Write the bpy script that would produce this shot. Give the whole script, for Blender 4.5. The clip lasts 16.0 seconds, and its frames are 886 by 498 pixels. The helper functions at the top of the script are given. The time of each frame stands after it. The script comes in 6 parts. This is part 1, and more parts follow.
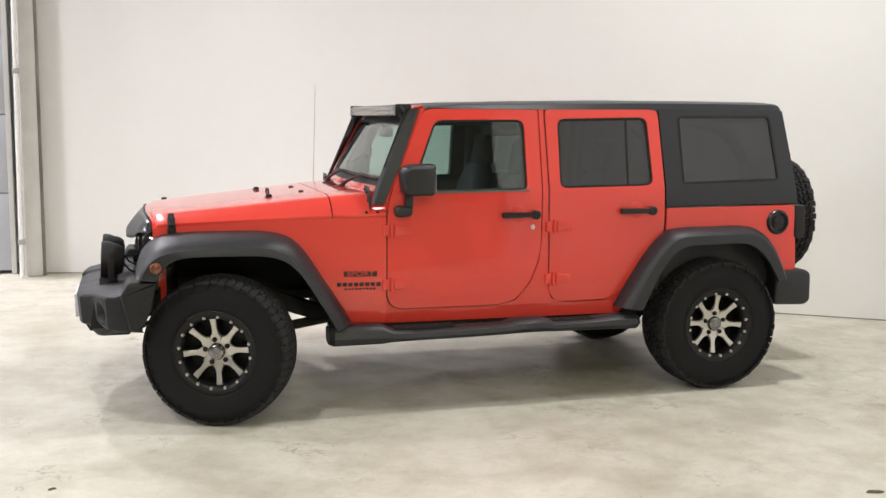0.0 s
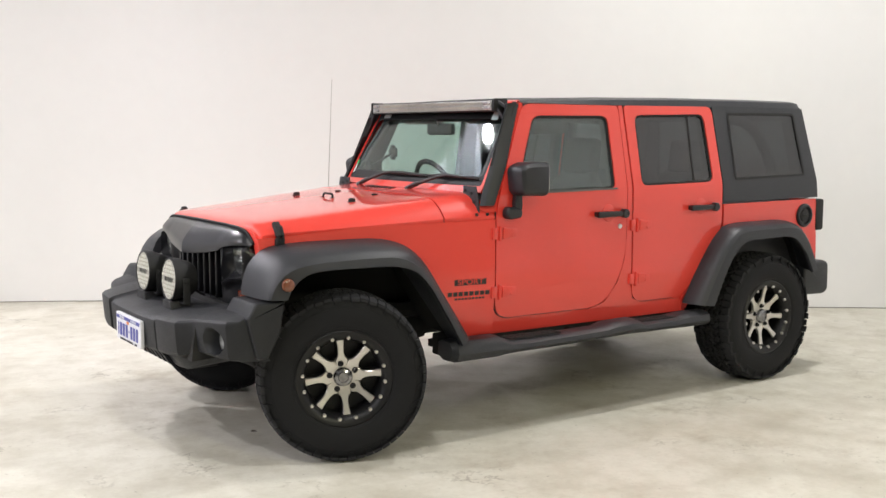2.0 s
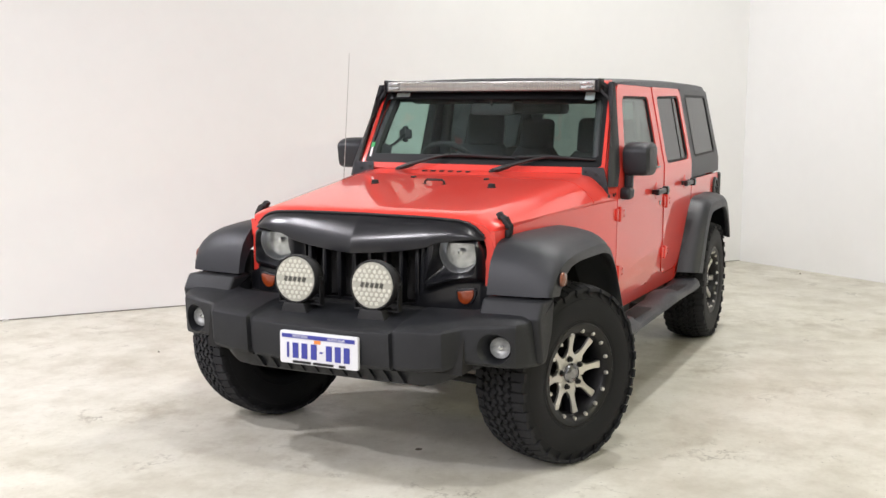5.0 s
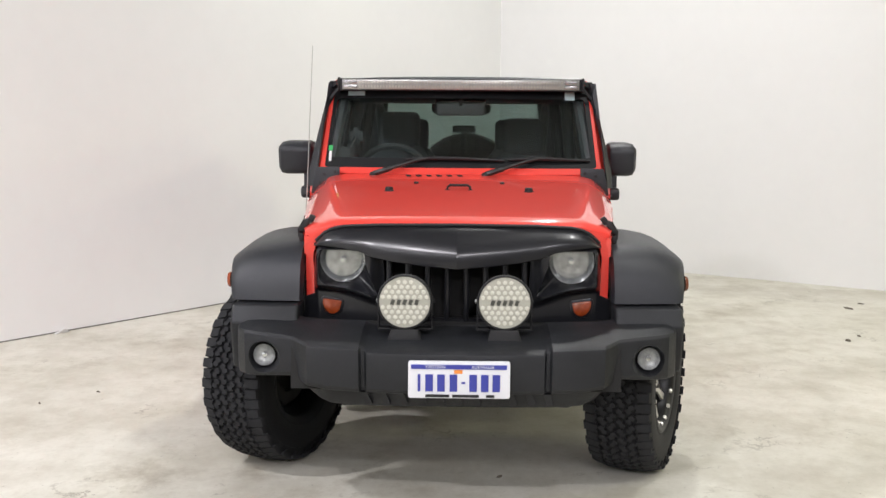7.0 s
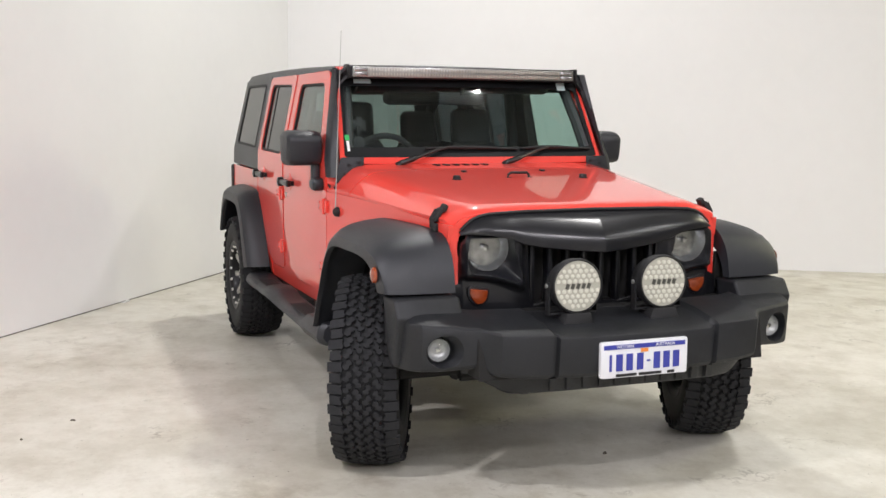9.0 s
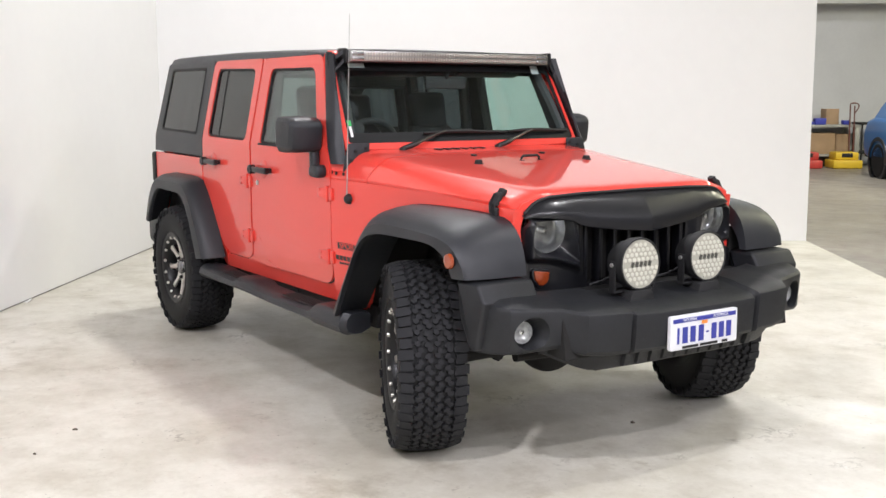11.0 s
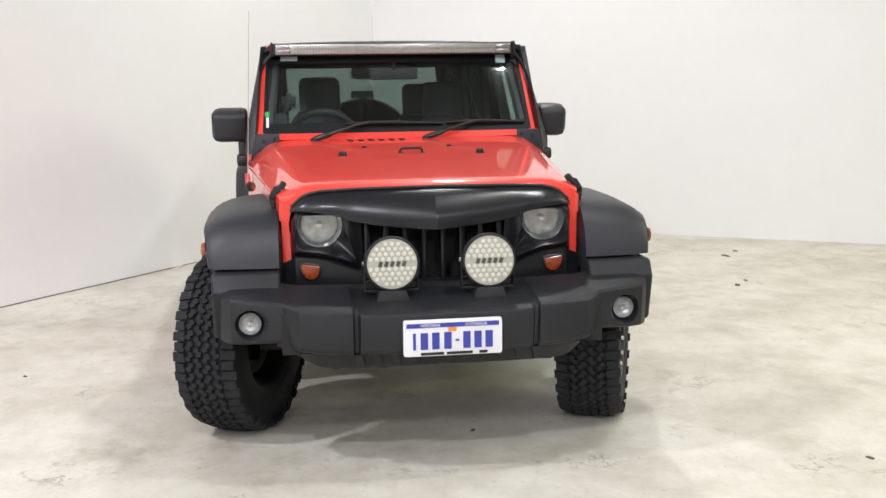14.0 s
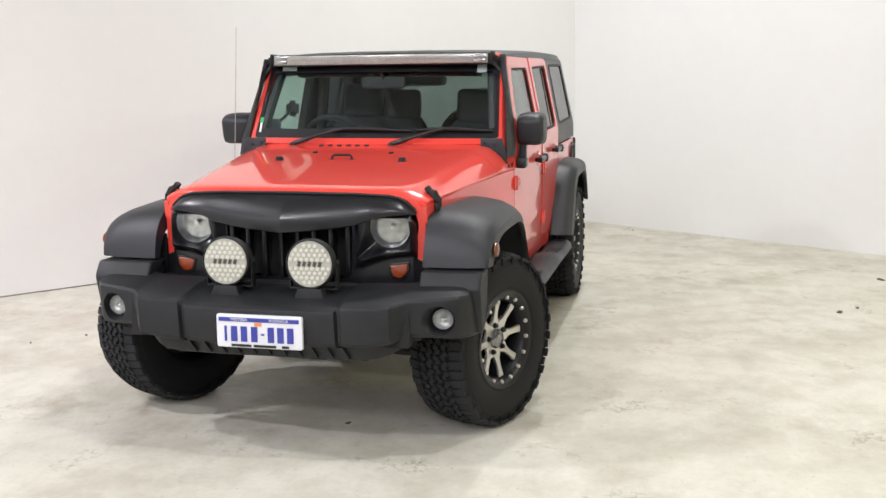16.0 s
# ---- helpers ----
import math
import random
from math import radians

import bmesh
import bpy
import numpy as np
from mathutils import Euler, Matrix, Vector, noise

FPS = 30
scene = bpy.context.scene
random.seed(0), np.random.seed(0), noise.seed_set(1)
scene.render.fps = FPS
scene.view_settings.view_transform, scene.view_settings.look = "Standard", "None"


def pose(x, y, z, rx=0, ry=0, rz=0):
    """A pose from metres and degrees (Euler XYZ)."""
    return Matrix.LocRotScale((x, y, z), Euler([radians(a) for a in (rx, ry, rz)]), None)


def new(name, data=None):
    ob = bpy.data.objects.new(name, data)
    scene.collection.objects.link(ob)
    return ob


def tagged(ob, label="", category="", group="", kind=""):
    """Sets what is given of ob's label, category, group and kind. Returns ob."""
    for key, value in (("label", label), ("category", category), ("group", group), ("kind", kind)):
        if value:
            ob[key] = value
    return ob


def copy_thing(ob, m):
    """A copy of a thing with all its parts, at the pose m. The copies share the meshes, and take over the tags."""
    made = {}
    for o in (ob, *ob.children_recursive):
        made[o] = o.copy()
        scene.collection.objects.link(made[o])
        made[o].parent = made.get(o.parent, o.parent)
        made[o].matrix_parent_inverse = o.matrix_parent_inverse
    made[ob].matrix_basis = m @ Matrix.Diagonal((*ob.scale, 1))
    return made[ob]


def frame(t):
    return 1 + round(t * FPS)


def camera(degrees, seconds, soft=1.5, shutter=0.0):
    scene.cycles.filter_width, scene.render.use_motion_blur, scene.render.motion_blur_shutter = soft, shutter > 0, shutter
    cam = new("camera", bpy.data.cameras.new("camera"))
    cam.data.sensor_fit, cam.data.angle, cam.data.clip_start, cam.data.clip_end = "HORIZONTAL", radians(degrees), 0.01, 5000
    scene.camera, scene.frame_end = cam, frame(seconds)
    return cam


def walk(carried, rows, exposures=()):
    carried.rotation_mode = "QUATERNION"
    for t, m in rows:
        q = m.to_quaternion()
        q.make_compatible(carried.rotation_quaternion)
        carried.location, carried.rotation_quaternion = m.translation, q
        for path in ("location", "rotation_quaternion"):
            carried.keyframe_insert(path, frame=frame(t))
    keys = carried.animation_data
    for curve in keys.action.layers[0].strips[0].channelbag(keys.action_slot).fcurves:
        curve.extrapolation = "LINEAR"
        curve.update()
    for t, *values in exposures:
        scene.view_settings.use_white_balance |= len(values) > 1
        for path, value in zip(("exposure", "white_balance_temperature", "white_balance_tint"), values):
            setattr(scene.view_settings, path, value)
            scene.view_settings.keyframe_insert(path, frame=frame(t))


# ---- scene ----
from mathutils.geometry import tessellate_polygon
cam = camera(45.6, 16.0)
METRES, EYE, TILT, LEAN, TURN = 16.304, 1.597, 0.0, 0.0, -16.5
ROWS = [
    (0.0, 0.0, 0.0, 0.0, 0.05, -7.08, -0.41),
    (0.5, -0.0353, 0.0063, -0.0029, -3.96, -6.71, -0.31),
    (1.0, -0.0672, 0.0175, -0.0048, -7.95, -6.52, -0.26),
    (1.5, -0.1002, 0.0332, -0.0057, -12.67, -6.44, -0.29),
    (2.0, -0.1335, 0.0451, -0.0062, -17.76, -6.3, -0.24),
    (2.5, -0.1637, 0.0641, -0.0077, -23.0, -6.34, -0.25),
    (3.0, -0.196, 0.0809, -0.0082, -28.28, -6.6, -0.24),
    (3.5, -0.2231, 0.1034, -0.0082, -32.82, -7.03, -0.2),
    (4.0, -0.2512, 0.1239, -0.0071, -37.47, -7.15, -0.21),
    (6.5, -0.3365, 0.2664, -0.0072, -66.23, -7.21, -0.38),
    (7.0, -0.3424, 0.2996, -0.0075, -72.2, -7.13, -0.37),
    (7.5, -0.3517, 0.3318, -0.0086, -77.92, -7.01, -0.4),
    (8.0, -0.3541, 0.3639, -0.0091, -83.49, -6.89, -0.39),
    (8.5, -0.3568, 0.3968, -0.0102, -89.02, -6.87, -0.42),
    (9.0, -0.3555, 0.4264, -0.0114, -94.14, -7.04, -0.37),
    (11.5, -0.3445, 0.4952, -0.0092, -106.92, -8.21, 0.17),
    (12.0, -0.355, 0.4702, -0.0082, -103.75, -8.32, 0.44),
    (12.5, -0.3588, 0.4392, -0.0074, -100.13, -8.52, 0.59),
    (13.0, -0.3628, 0.4055, -0.0072, -94.87, -8.74, 0.69),
    (13.5, -0.3564, 0.3702, -0.0079, -88.5, -8.9, 0.76),
    (14.0, -0.3547, 0.3338, -0.0084, -81.94, -8.93, 0.76),
    (14.5, -0.349, 0.2981, -0.0076, -75.84, -8.99, 0.67),
    (15.0, -0.3439, 0.2633, -0.0061, -70.61, -9.08, 0.63),
    (15.5, -0.3348, 0.2295, -0.0046, -65.38, -9.13, 0.59),
    (16.0, -0.3212, 0.2004, -0.0038, -59.94, -9.21, 0.55),
]
EXPOSURES = [(0.0, 0.14, 6580, 10), (1.5, 0.20, 6530, 10), (4.0, 0.32, 6500, 10), (6.5, 0.15, 6460, 9), (8.0, 0.18, 6460, 9), (9.0, 0.11, 6500, 10), (11.5, 0.34, 6350, 11), (12.5, 0.31, 6370, 10), (15.0, 0.22, 6410, 9), (16.0, 0.24, 6420, 9)]
walk(cam, [(t, pose(-1.874, -6.303, EYE, TILT, LEAN, TURN) @ pose(METRES * x, METRES * y, METRES * z, 90 + pitch, roll, yaw)) for t, x, y, z, yaw, pitch, roll in ROWS], EXPOSURES)

# ---- light ----
world = bpy.data.worlds.new("world")
scene.world = world
scene.cycles.max_bounces, scene.cycles.diffuse_bounces, scene.cycles.transparent_max_bounces = 14, 8, 16
world.use_nodes = True
world.node_tree.nodes["Background"].inputs[0].default_value = (0.75, 0.82, 0.9, 1)
world.node_tree.nodes["Background"].inputs[1].default_value = 0.15

# the hall's corner, and the ways along its two white walls
CORNER = Vector((5.42, -0.38, 0))
ALONG_A = Vector((-0.807, 0.591, 0)).normalized()
ALONG_B = Vector((-0.542, -0.840, 0)).normalized()
CEILING = 6.0


def on_floor(a, b, z=0.0):
    """A place a metres along wall A and b metres along wall B from the corner."""
    return CORNER + ALONG_A * a + ALONG_B * b + Vector((0, 0, z))


# hall lamps: x, y, watts, width, colour; most hang on the open side, over the camera's way
COOL, PLAIN, WARM = (1.0, 0.965, 1.02), (1.0, 0.985, 0.97), (1.0, 0.965, 0.69)
# (-3.55, 4.95) and (-2.8, -2.1) follow windscreen reflections; the rest are added fill
LAMPS = [(-6.4, -6.2, 70, 0.4, PLAIN), (-3.55, 4.95, 255, 0.34, COOL), (-2.8, -2.1, 80, 0.20, PLAIN), (3.4, -7.0, 82, 1.1, WARM), (-7.0, 1.8, 205, 0.3, COOL), (-10.2, -2.2, 230, 0.4, COOL), (1.9, -1.0, 135, 0.3, PLAIN), (-1.6, -8.4, 165, 1.2, WARM), (5.0, -11.5, 245, 0.6, PLAIN), (8.0, -12.2, 112, 0.6, PLAIN), (-11.0, -9.0, 198, 0.6, PLAIN), (-9.5, 4.3, 110, 0.6, COOL), (-14.5, -1.5, 560, 0.8, COOL), (-13.0, 4.5, 190, 0.8, COOL), (-0.5, -14.5, 640, 0.8, WARM)]
for x, y, watts, width, tone in LAMPS:
    data = bpy.data.lights.new("lamp_light", "AREA")
    data.shape, data.size, data.energy, data.color = "DISK", width, watts, tone
    lamp = new("lamp_light", data)
    lamp.matrix_world = Matrix.Translation((x, y, CEILING - 0.36))


# ---- materials ----
def material(name, color, rough=0.5, metal=0.0, coat=0.0, vary=0.0, vary_scale=6.0, bump=0.0, bump_scale=200.0, spec=0.5, second=None, rough_vary=0.0, coat_rough=0.04):
    m = bpy.data.materials.new(name)
    m.use_nodes = True
    n, l = m.node_tree.nodes, m.node_tree.links
    p = n["Principled BSDF"]
    p.inputs["Base Color"].default_value = (*color, 1)
    p.inputs["Roughness"].default_value = rough
    p.inputs["Metallic"].default_value = metal
    p.inputs["Coat Weight"].default_value = coat
    p.inputs["Coat Roughness"].default_value = coat_rough
    p.inputs["Specular IOR Level"].default_value = spec
    place = n.new("ShaderNodeTexCoord")
    if vary:
        big, fine, both = n.new("ShaderNodeTexNoise"), n.new("ShaderNodeTexNoise"), n.new("ShaderNodeMath")
        big.inputs["Scale"].default_value, fine.inputs["Scale"].default_value = vary_scale, vary_scale * 14
        big.inputs["Detail"].default_value = fine.inputs["Detail"].default_value = 5
        l.new(place.outputs["Object"], big.inputs["Vector"])
        l.new(place.outputs["Object"], fine.inputs["Vector"])
        both.operation = "MULTIPLY_ADD"
        l.new(fine.outputs["Fac"], both.inputs[0])
        both.inputs[1].default_value = 0.35
        l.new(big.outputs["Fac"], both.inputs[2])
        ramp = n.new("ShaderNodeMapRange")
        ramp.inputs["From Min"].default_value, ramp.inputs["From Max"].default_value = 0.4, 0.95
        l.new(both.outputs[0], ramp.inputs["Value"])
        mix = n.new("ShaderNodeMix")
        mix.data_type = "RGBA"
        l.new(ramp.outputs["Result"], mix.inputs["Factor"])
        other = second or [c * (1 - vary) for c in color]
        mix.inputs["A"].default_value, mix.inputs["B"].default_value = (*color, 1), (*other, 1)
        l.new(mix.outputs["Result"], p.inputs["Base Color"])
        if rough_vary:
            rr = n.new("ShaderNodeMapRange")
            rr.inputs["To Min"].default_value, rr.inputs["To Max"].default_value = rough - rough_vary, rough + rough_vary
            l.new(both.outputs[0], rr.inputs["Value"])
            l.new(rr.outputs["Result"], p.inputs["Roughness"])
    if bump:
        grain, relief = n.new("ShaderNodeTexNoise"), n.new("ShaderNodeBump")
        grain.inputs["Scale"].default_value, grain.inputs["Detail"].default_value = bump_scale, 4
        relief.inputs["Strength"].default_value, relief.inputs["Distance"].default_value = bump, 0.002
        l.new(place.outputs["Object"], grain.inputs["Vector"])
        l.new(grain.outputs["Fac"], relief.inputs["Height"])
        l.new(relief.outputs["Normal"], p.inputs["Normal"])
    return m


def pane_material(name, tint, gloss=0.02, least=0.07):
    """A thin sheet of glass: it lets tinted light straight through and mirrors by Fresnel."""
    m = bpy.data.materials.new(name)
    m.use_nodes = True
    n, l = m.node_tree.nodes, m.node_tree.links
    n.remove(n["Principled BSDF"])
    clear, shine, mix = n.new("ShaderNodeBsdfTransparent"), n.new("ShaderNodeBsdfGlossy"), n.new("ShaderNodeMixShader")
    weight, power, share = n.new("ShaderNodeLayerWeight"), n.new("ShaderNodeMath"), n.new("ShaderNodeMath")
    clear.inputs["Color"].default_value = (*tint, 1)
    shine.inputs["Roughness"].default_value = gloss
    power.operation, share.operation = "POWER", "MULTIPLY_ADD"
    weight.inputs["Blend"].default_value = 0.5
    power.inputs[1].default_value, share.inputs[1].default_value, share.inputs[2].default_value = 5.0, 0.75, least
    l.new(weight.outputs["Facing"], power.inputs[0])
    l.new(power.outputs[0], share.inputs[0])
    l.new(share.outputs[0], mix.inputs[0])
    l.new(clear.outputs[0], mix.inputs[1])
    l.new(shine.outputs[0], mix.inputs[2])
    l.new(mix.outputs[0], n["Material Output"].inputs["Surface"])
    return m


def floor_material(name, light, dark, stain, amount):
    """Painted concrete: broad clouds, scuffs, fine speckle and a few dark spots."""
    m = bpy.data.materials.new(name)
    m.use_nodes = True
    n, l = m.node_tree.nodes, m.node_tree.links
    p = n["Principled BSDF"]
    place = n.new("ShaderNodeTexCoord")

    def cloud(scale, detail, low, high, stretch=None, rough=0.6):
        tex, span = n.new("ShaderNodeTexNoise"), n.new("ShaderNodeMapRange")
        tex.inputs["Scale"].default_value, tex.inputs["Detail"].default_value, tex.inputs["Roughness"].default_value = scale, detail, rough
        span.inputs["From Min"].default_value, span.inputs["From Max"].default_value = low, high
        if stretch:
            turn = n.new("ShaderNodeMapping")
            turn.inputs["Scale"].default_value, turn.inputs["Rotation"].default_value = stretch, (0, 0, radians(-36))
            l.new(place.outputs["Object"], turn.inputs["Vector"])
            l.new(turn.outputs[0], tex.inputs["Vector"])
        else:
            l.new(place.outputs["Object"], tex.inputs["Vector"])
        l.new(tex.outputs["Fac"], span.inputs["Value"])
        return span.outputs["Result"]

    def blend(fac, a, b):
        mix = n.new("ShaderNodeMix")
        mix.data_type = "RGBA"
        l.new(fac, mix.inputs["Factor"])
        for key, v in (("A", a), ("B", b)):
            if isinstance(v, tuple):
                mix.inputs[key].default_value = (*v, 1)
            else:
                l.new(v, mix.inputs[key])
        return mix.outputs["Result"]

    def times(a, b):
        node = n.new("ShaderNodeMath")
        node.operation = "MULTIPLY"
        l.new(a, node.inputs[0])
        if isinstance(b, float):
            node.inputs[1].default_value = b
        else:
            l.new(b, node.inputs[1])
        return node.outputs[0]

    broad = blend(cloud(0.7, 5, 0.36, 0.66), light, dark)
    warm = blend(times(cloud(1.7, 6, 0.46, 0.66, None, 0.62), amount * 0.75), broad, tuple(a * 0.55 + b * 0.45 for a, b in zip(dark, stain)))
    mottled = blend(times(cloud(6.0, 8, 0.45, 0.68, None, 0.64), amount * 0.30), warm, tuple(a * 0.4 + b * 0.6 for a, b in zip(dark, stain)))
    grain = blend(times(cloud(34, 6, 0.45, 0.72, None, 0.7), amount * 0.16), mottled, stain)
    worn = blend(times(times(cloud(2.6, 9, 0.51, 0.70, None, 0.72), cloud(0.6, 3, 0.42, 0.60)), amount * 0.80), grain, stain)

    def scribble(scale, width, low, high):
        """Thin crooked lines where a noise crosses its middle, in scattered patches."""
        away, line = n.new("ShaderNodeMath"), n.new("ShaderNodeMapRange")
        away.operation, away.inputs[1].default_value = "PINGPONG", 0.5
        l.new(cloud(scale, 9, 0.0, 1.0, None, 0.62), away.inputs[0])
        line.inputs["From Min"].default_value, line.inputs["From Max"].default_value = 0.5 - width, 0.5
        l.new(away.outputs[0], line.inputs["Value"])
        return times(line.outputs["Result"], cloud(2.3, 4, low, high))

    marked = blend(times(scribble(3.2, 0.016, 0.56, 0.66), amount * 0.75), worn, tuple(c * 0.6 for c in stain))
    speck = blend(times(cloud(48, 2, 0.71, 0.75), 0.6), marked, tuple(c * 0.30 for c in stain))
    l.new(speck, p.inputs["Base Color"])
    rough = n.new("ShaderNodeMapRange")
    rough.inputs["To Min"].default_value, rough.inputs["To Max"].default_value = 0.28, 0.55
    l.new(cloud(3, 6, 0.3, 0.7), rough.inputs["Value"])
    l.new(rough.outputs["Result"], p.inputs["Roughness"])
    p.inputs["Specular IOR Level"].default_value = 0.35
    relief, height = n.new("ShaderNodeBump"), n.new("ShaderNodeTexNoise")
    height.inputs["Scale"].default_value, height.inputs["Detail"].default_value = 60, 6
    relief.inputs["Strength"].default_value, relief.inputs["Distance"].default_value = 0.25, 0.002
    l.new(place.outputs["Object"], height.inputs["Vector"])
    l.new(height.outputs["Fac"], relief.inputs["Height"])
    l.new(relief.outputs["Normal"], p.inputs["Normal"])
    return m


RED = material("red_paint", (0.78, 0.060, 0.043), 0.38, 0.0, 1.0, vary=0.05, vary_scale=3, bump=0.02, bump_scale=900, spec=0.20)
PLASTIC = material("grained_plastic", (0.018, 0.0198, 0.0245), 0.44, vary=0.25, vary_scale=5, bump=0.25, bump_scale=700, rough_vary=0.06)
BUMPER = material("scuffed_bumper_plastic", (0.0135, 0.0148, 0.0178), 0.50, vary=0.45, vary_scale=7, bump=0.3, bump_scale=600, spec=0.4, rough_vary=0.10)
HARDTOP = material("hardtop_plastic", (0.021, 0.0235, 0.030), 0.40, vary=0.15, vary_scale=3, bump=0.3, bump_scale=600, rough_vary=0.05)
SATIN = material("satin_black", (0.010, 0.0105, 0.013), 0.34, coat=0.45, vary=0.2, vary_scale=6, bump=0.05, bump_scale=500, spec=0.3, coat_rough=0.20)
MARKING = material("grey_marking", (0.06, 0.06, 0.05), 0.5)
MATT = material("matt_black", (0.010, 0.010, 0.011), 0.65, vary=0.3, vary_scale=8)
UNDER = material("dark_underbody", (0.009, 0.0085, 0.008), 0.8, vary=0.5, vary_scale=9)
TREAD = material("paler_tread_rubber", (0.023, 0.0235, 0.026), 0.85, spec=0.3, vary=0.35, vary_scale=10, bump=0.2, bump_scale=300)
# amber lens with the -y side's shade put into its colour
MARKER_SHADED = material("shaded_amber_lens", (0.20, 0.060, 0.025), 0.25, coat=0.6, vary=0.4, vary_scale=60)
RUBBER = material("tyre_rubber", (0.0048, 0.0052, 0.0068), 0.62, spec=0.28, vary=0.3, vary_scale=12, bump=0.15, bump_scale=300)
GLOSSBLACK = material("black_alloy", (0.006, 0.006, 0.007), 0.42, coat=0.08, coat_rough=0.2, spec=0.3, vary=0.3, vary_scale=25)
MACHINED = material("machined_alloy", (0.66, 0.64, 0.60), 0.34, 0.9, vary=0.12, vary_scale=25)
CAPMETAL = material("smoked_chrome", (0.34, 0.34, 0.35), 0.20, 1.0, vary=0.5, vary_scale=60)
BELT_LIT = material("lit_belt_strip", (0.16, 0.155, 0.15), 0.50, 0.4, vary=0.3, vary_scale=12)
CHROME = material("chrome", (0.75, 0.75, 0.76), 0.12, 1.0)
REFLECTOR = material("lamp_reflector", (0.70, 0.71, 0.72), 0.17, 0.85, vary=0.5, vary_scale=45, bump=0.25, bump_scale=70)
FOGLENS = material("fog_reflector", (0.60, 0.60, 0.60), 0.30, 0.35, coat=0.6, vary=0.4, vary_scale=70)
CREAM = material("frosted_lamp_lens", (0.43, 0.425, 0.36), 0.22, coat=0.5, vary=0.1, vary_scale=30)
LED = material("led_chip", (0.60, 0.595, 0.51), 0.25, coat=0.5)
BARFACE = material("bar_reflector", (0.38, 0.38, 0.36), 0.32, 0.80, coat=0.4, vary=0.3, vary_scale=30, coat_rough=0.08)
BARLED = material("bar_led_chip", (0.50, 0.49, 0.43), 0.22, coat=0.4, vary=0.4, vary_scale=5)
BARSPOT = material("bar_spot_reflector", (0.50, 0.50, 0.50), 0.25, 0.8, vary=0.5, vary_scale=50)
CERAMIC = material("black_glass_edge", (0.006, 0.007, 0.008), 0.48, spec=0.22, vary=0.2, vary_scale=10)
WIPER = material("wiper_black", (0.022, 0.021, 0.021), 0.38, vary=0.3, vary_scale=20)
AMBER = material("amber_lens", (0.33, 0.055, 0.012), 0.2, coat=0.7, vary=0.35, vary_scale=60)
REDLENS = material("red_lens", (0.35, 0.01, 0.01), 0.2, coat=0.7)
FABRIC = material("seat_fabric", (0.066, 0.069, 0.080), 0.9, vary=0.3, vary_scale=15, bump=0.12, bump_scale=300)
TRIM = material("cabin_plastic", (0.042, 0.043, 0.048), 0.6, vary=0.2, vary_scale=10)
PLATE = material("plate_white", (0.74, 0.75, 0.78), 0.35, vary=0.06, vary_scale=20)
BLUE = material("plate_blue", (0.035, 0.045, 0.30), 0.4)
STICKER = material("pale_sticker", (0.48, 0.62, 0.62), 0.4)
GREEN = material("green_sticker", (0.03, 0.42, 0.10), 0.5)
WHITE = material("white_sticker", (0.8, 0.8, 0.8), 0.5)
GRIT = material("dark_grit", (0.15, 0.125, 0.095), 0.9, vary=0.5, vary_scale=80)
ORANGE = material("orange_sticker", (0.75, 0.25, 0.05), 0.5)
DECAL = material("dark_decal", (0.03, 0.018, 0.016), 0.5)
SILVERBIT = material("key_cylinder", (0.6, 0.6, 0.58), 0.35, 0.8)
SCREEN_GLASS = pane_material("windscreen_glass", (0.84, 0.925, 0.90), 0.02, 0.06)
SIDE_GLASS = pane_material("front_door_glass", (0.74, 0.84, 0.815), 0.02, 0.10)
DARK_GLASS = pane_material("privacy_glass", (0.25, 0.27, 0.285), 0.02, 0.10)
REAR_GLASS = pane_material("rear_window_glass", (0.46, 0.50, 0.49))
LENS_GLASS = pane_material("headlamp_glass", (0.85, 0.87, 0.86))
JOINT = material("joint_grey", (0.33, 0.32, 0.295), 0.8, vary=0.5, vary_scale=2)
WALL = material("white_wall_paint", (0.84, 0.84, 0.835), 0.75, vary=0.05, vary_scale=0.6, bump=0.08, bump_scale=90)
FLOOR = floor_material("painted_concrete", (0.665, 0.646, 0.572), (0.570, 0.550, 0.467), (0.30, 0.262, 0.19), 1.0)
CONCRETE = floor_material("bare_concrete", (0.27, 0.245, 0.20), (0.215, 0.19, 0.155), (0.13, 0.11, 0.09), 0.8)
ROOFING = material("grey_roof_sheet", (0.27, 0.275, 0.28), 0.6, vary=0.2, vary_scale=0.8)
BLOCKWORK = material("grey_block_paint", (0.56, 0.565, 0.57), 0.8, vary=0.12, vary_scale=1.2, bump=0.3, bump_scale=60)
STEELWHITE = material("white_steel", (0.62, 0.62, 0.60), 0.5, vary=0.18, vary_scale=4)
DOORPANEL = material("door_panel", (0.46, 0.48, 0.53), 0.5, vary=0.12, vary_scale=2)
CARDBOARD = material("cardboard", (0.40, 0.27, 0.16), 0.85, vary=0.2, vary_scale=5)
RUST = material("brown_steel", (0.16, 0.055, 0.04), 0.6, vary=0.3, vary_scale=12)
YELLOW = material("yellow_plastic", (0.72, 0.48, 0.03), 0.45, vary=0.1, vary_scale=8)
REDBIN = material("red_plastic", (0.50, 0.05, 0.04), 0.45, vary=0.1, vary_scale=8)
BLUEBIN = material("blue_plastic", (0.04, 0.05, 0.36), 0.45, vary=0.1, vary_scale=8)
BLUEPAINT = material("blue_car_paint", (0.008, 0.115, 0.34), 0.35, coat=0.5, vary=0.04, vary_scale=3)
BENCHTOP = material("bench_steel", (0.42, 0.42, 0.40), 0.45, 0.3, vary=0.2, vary_scale=6)


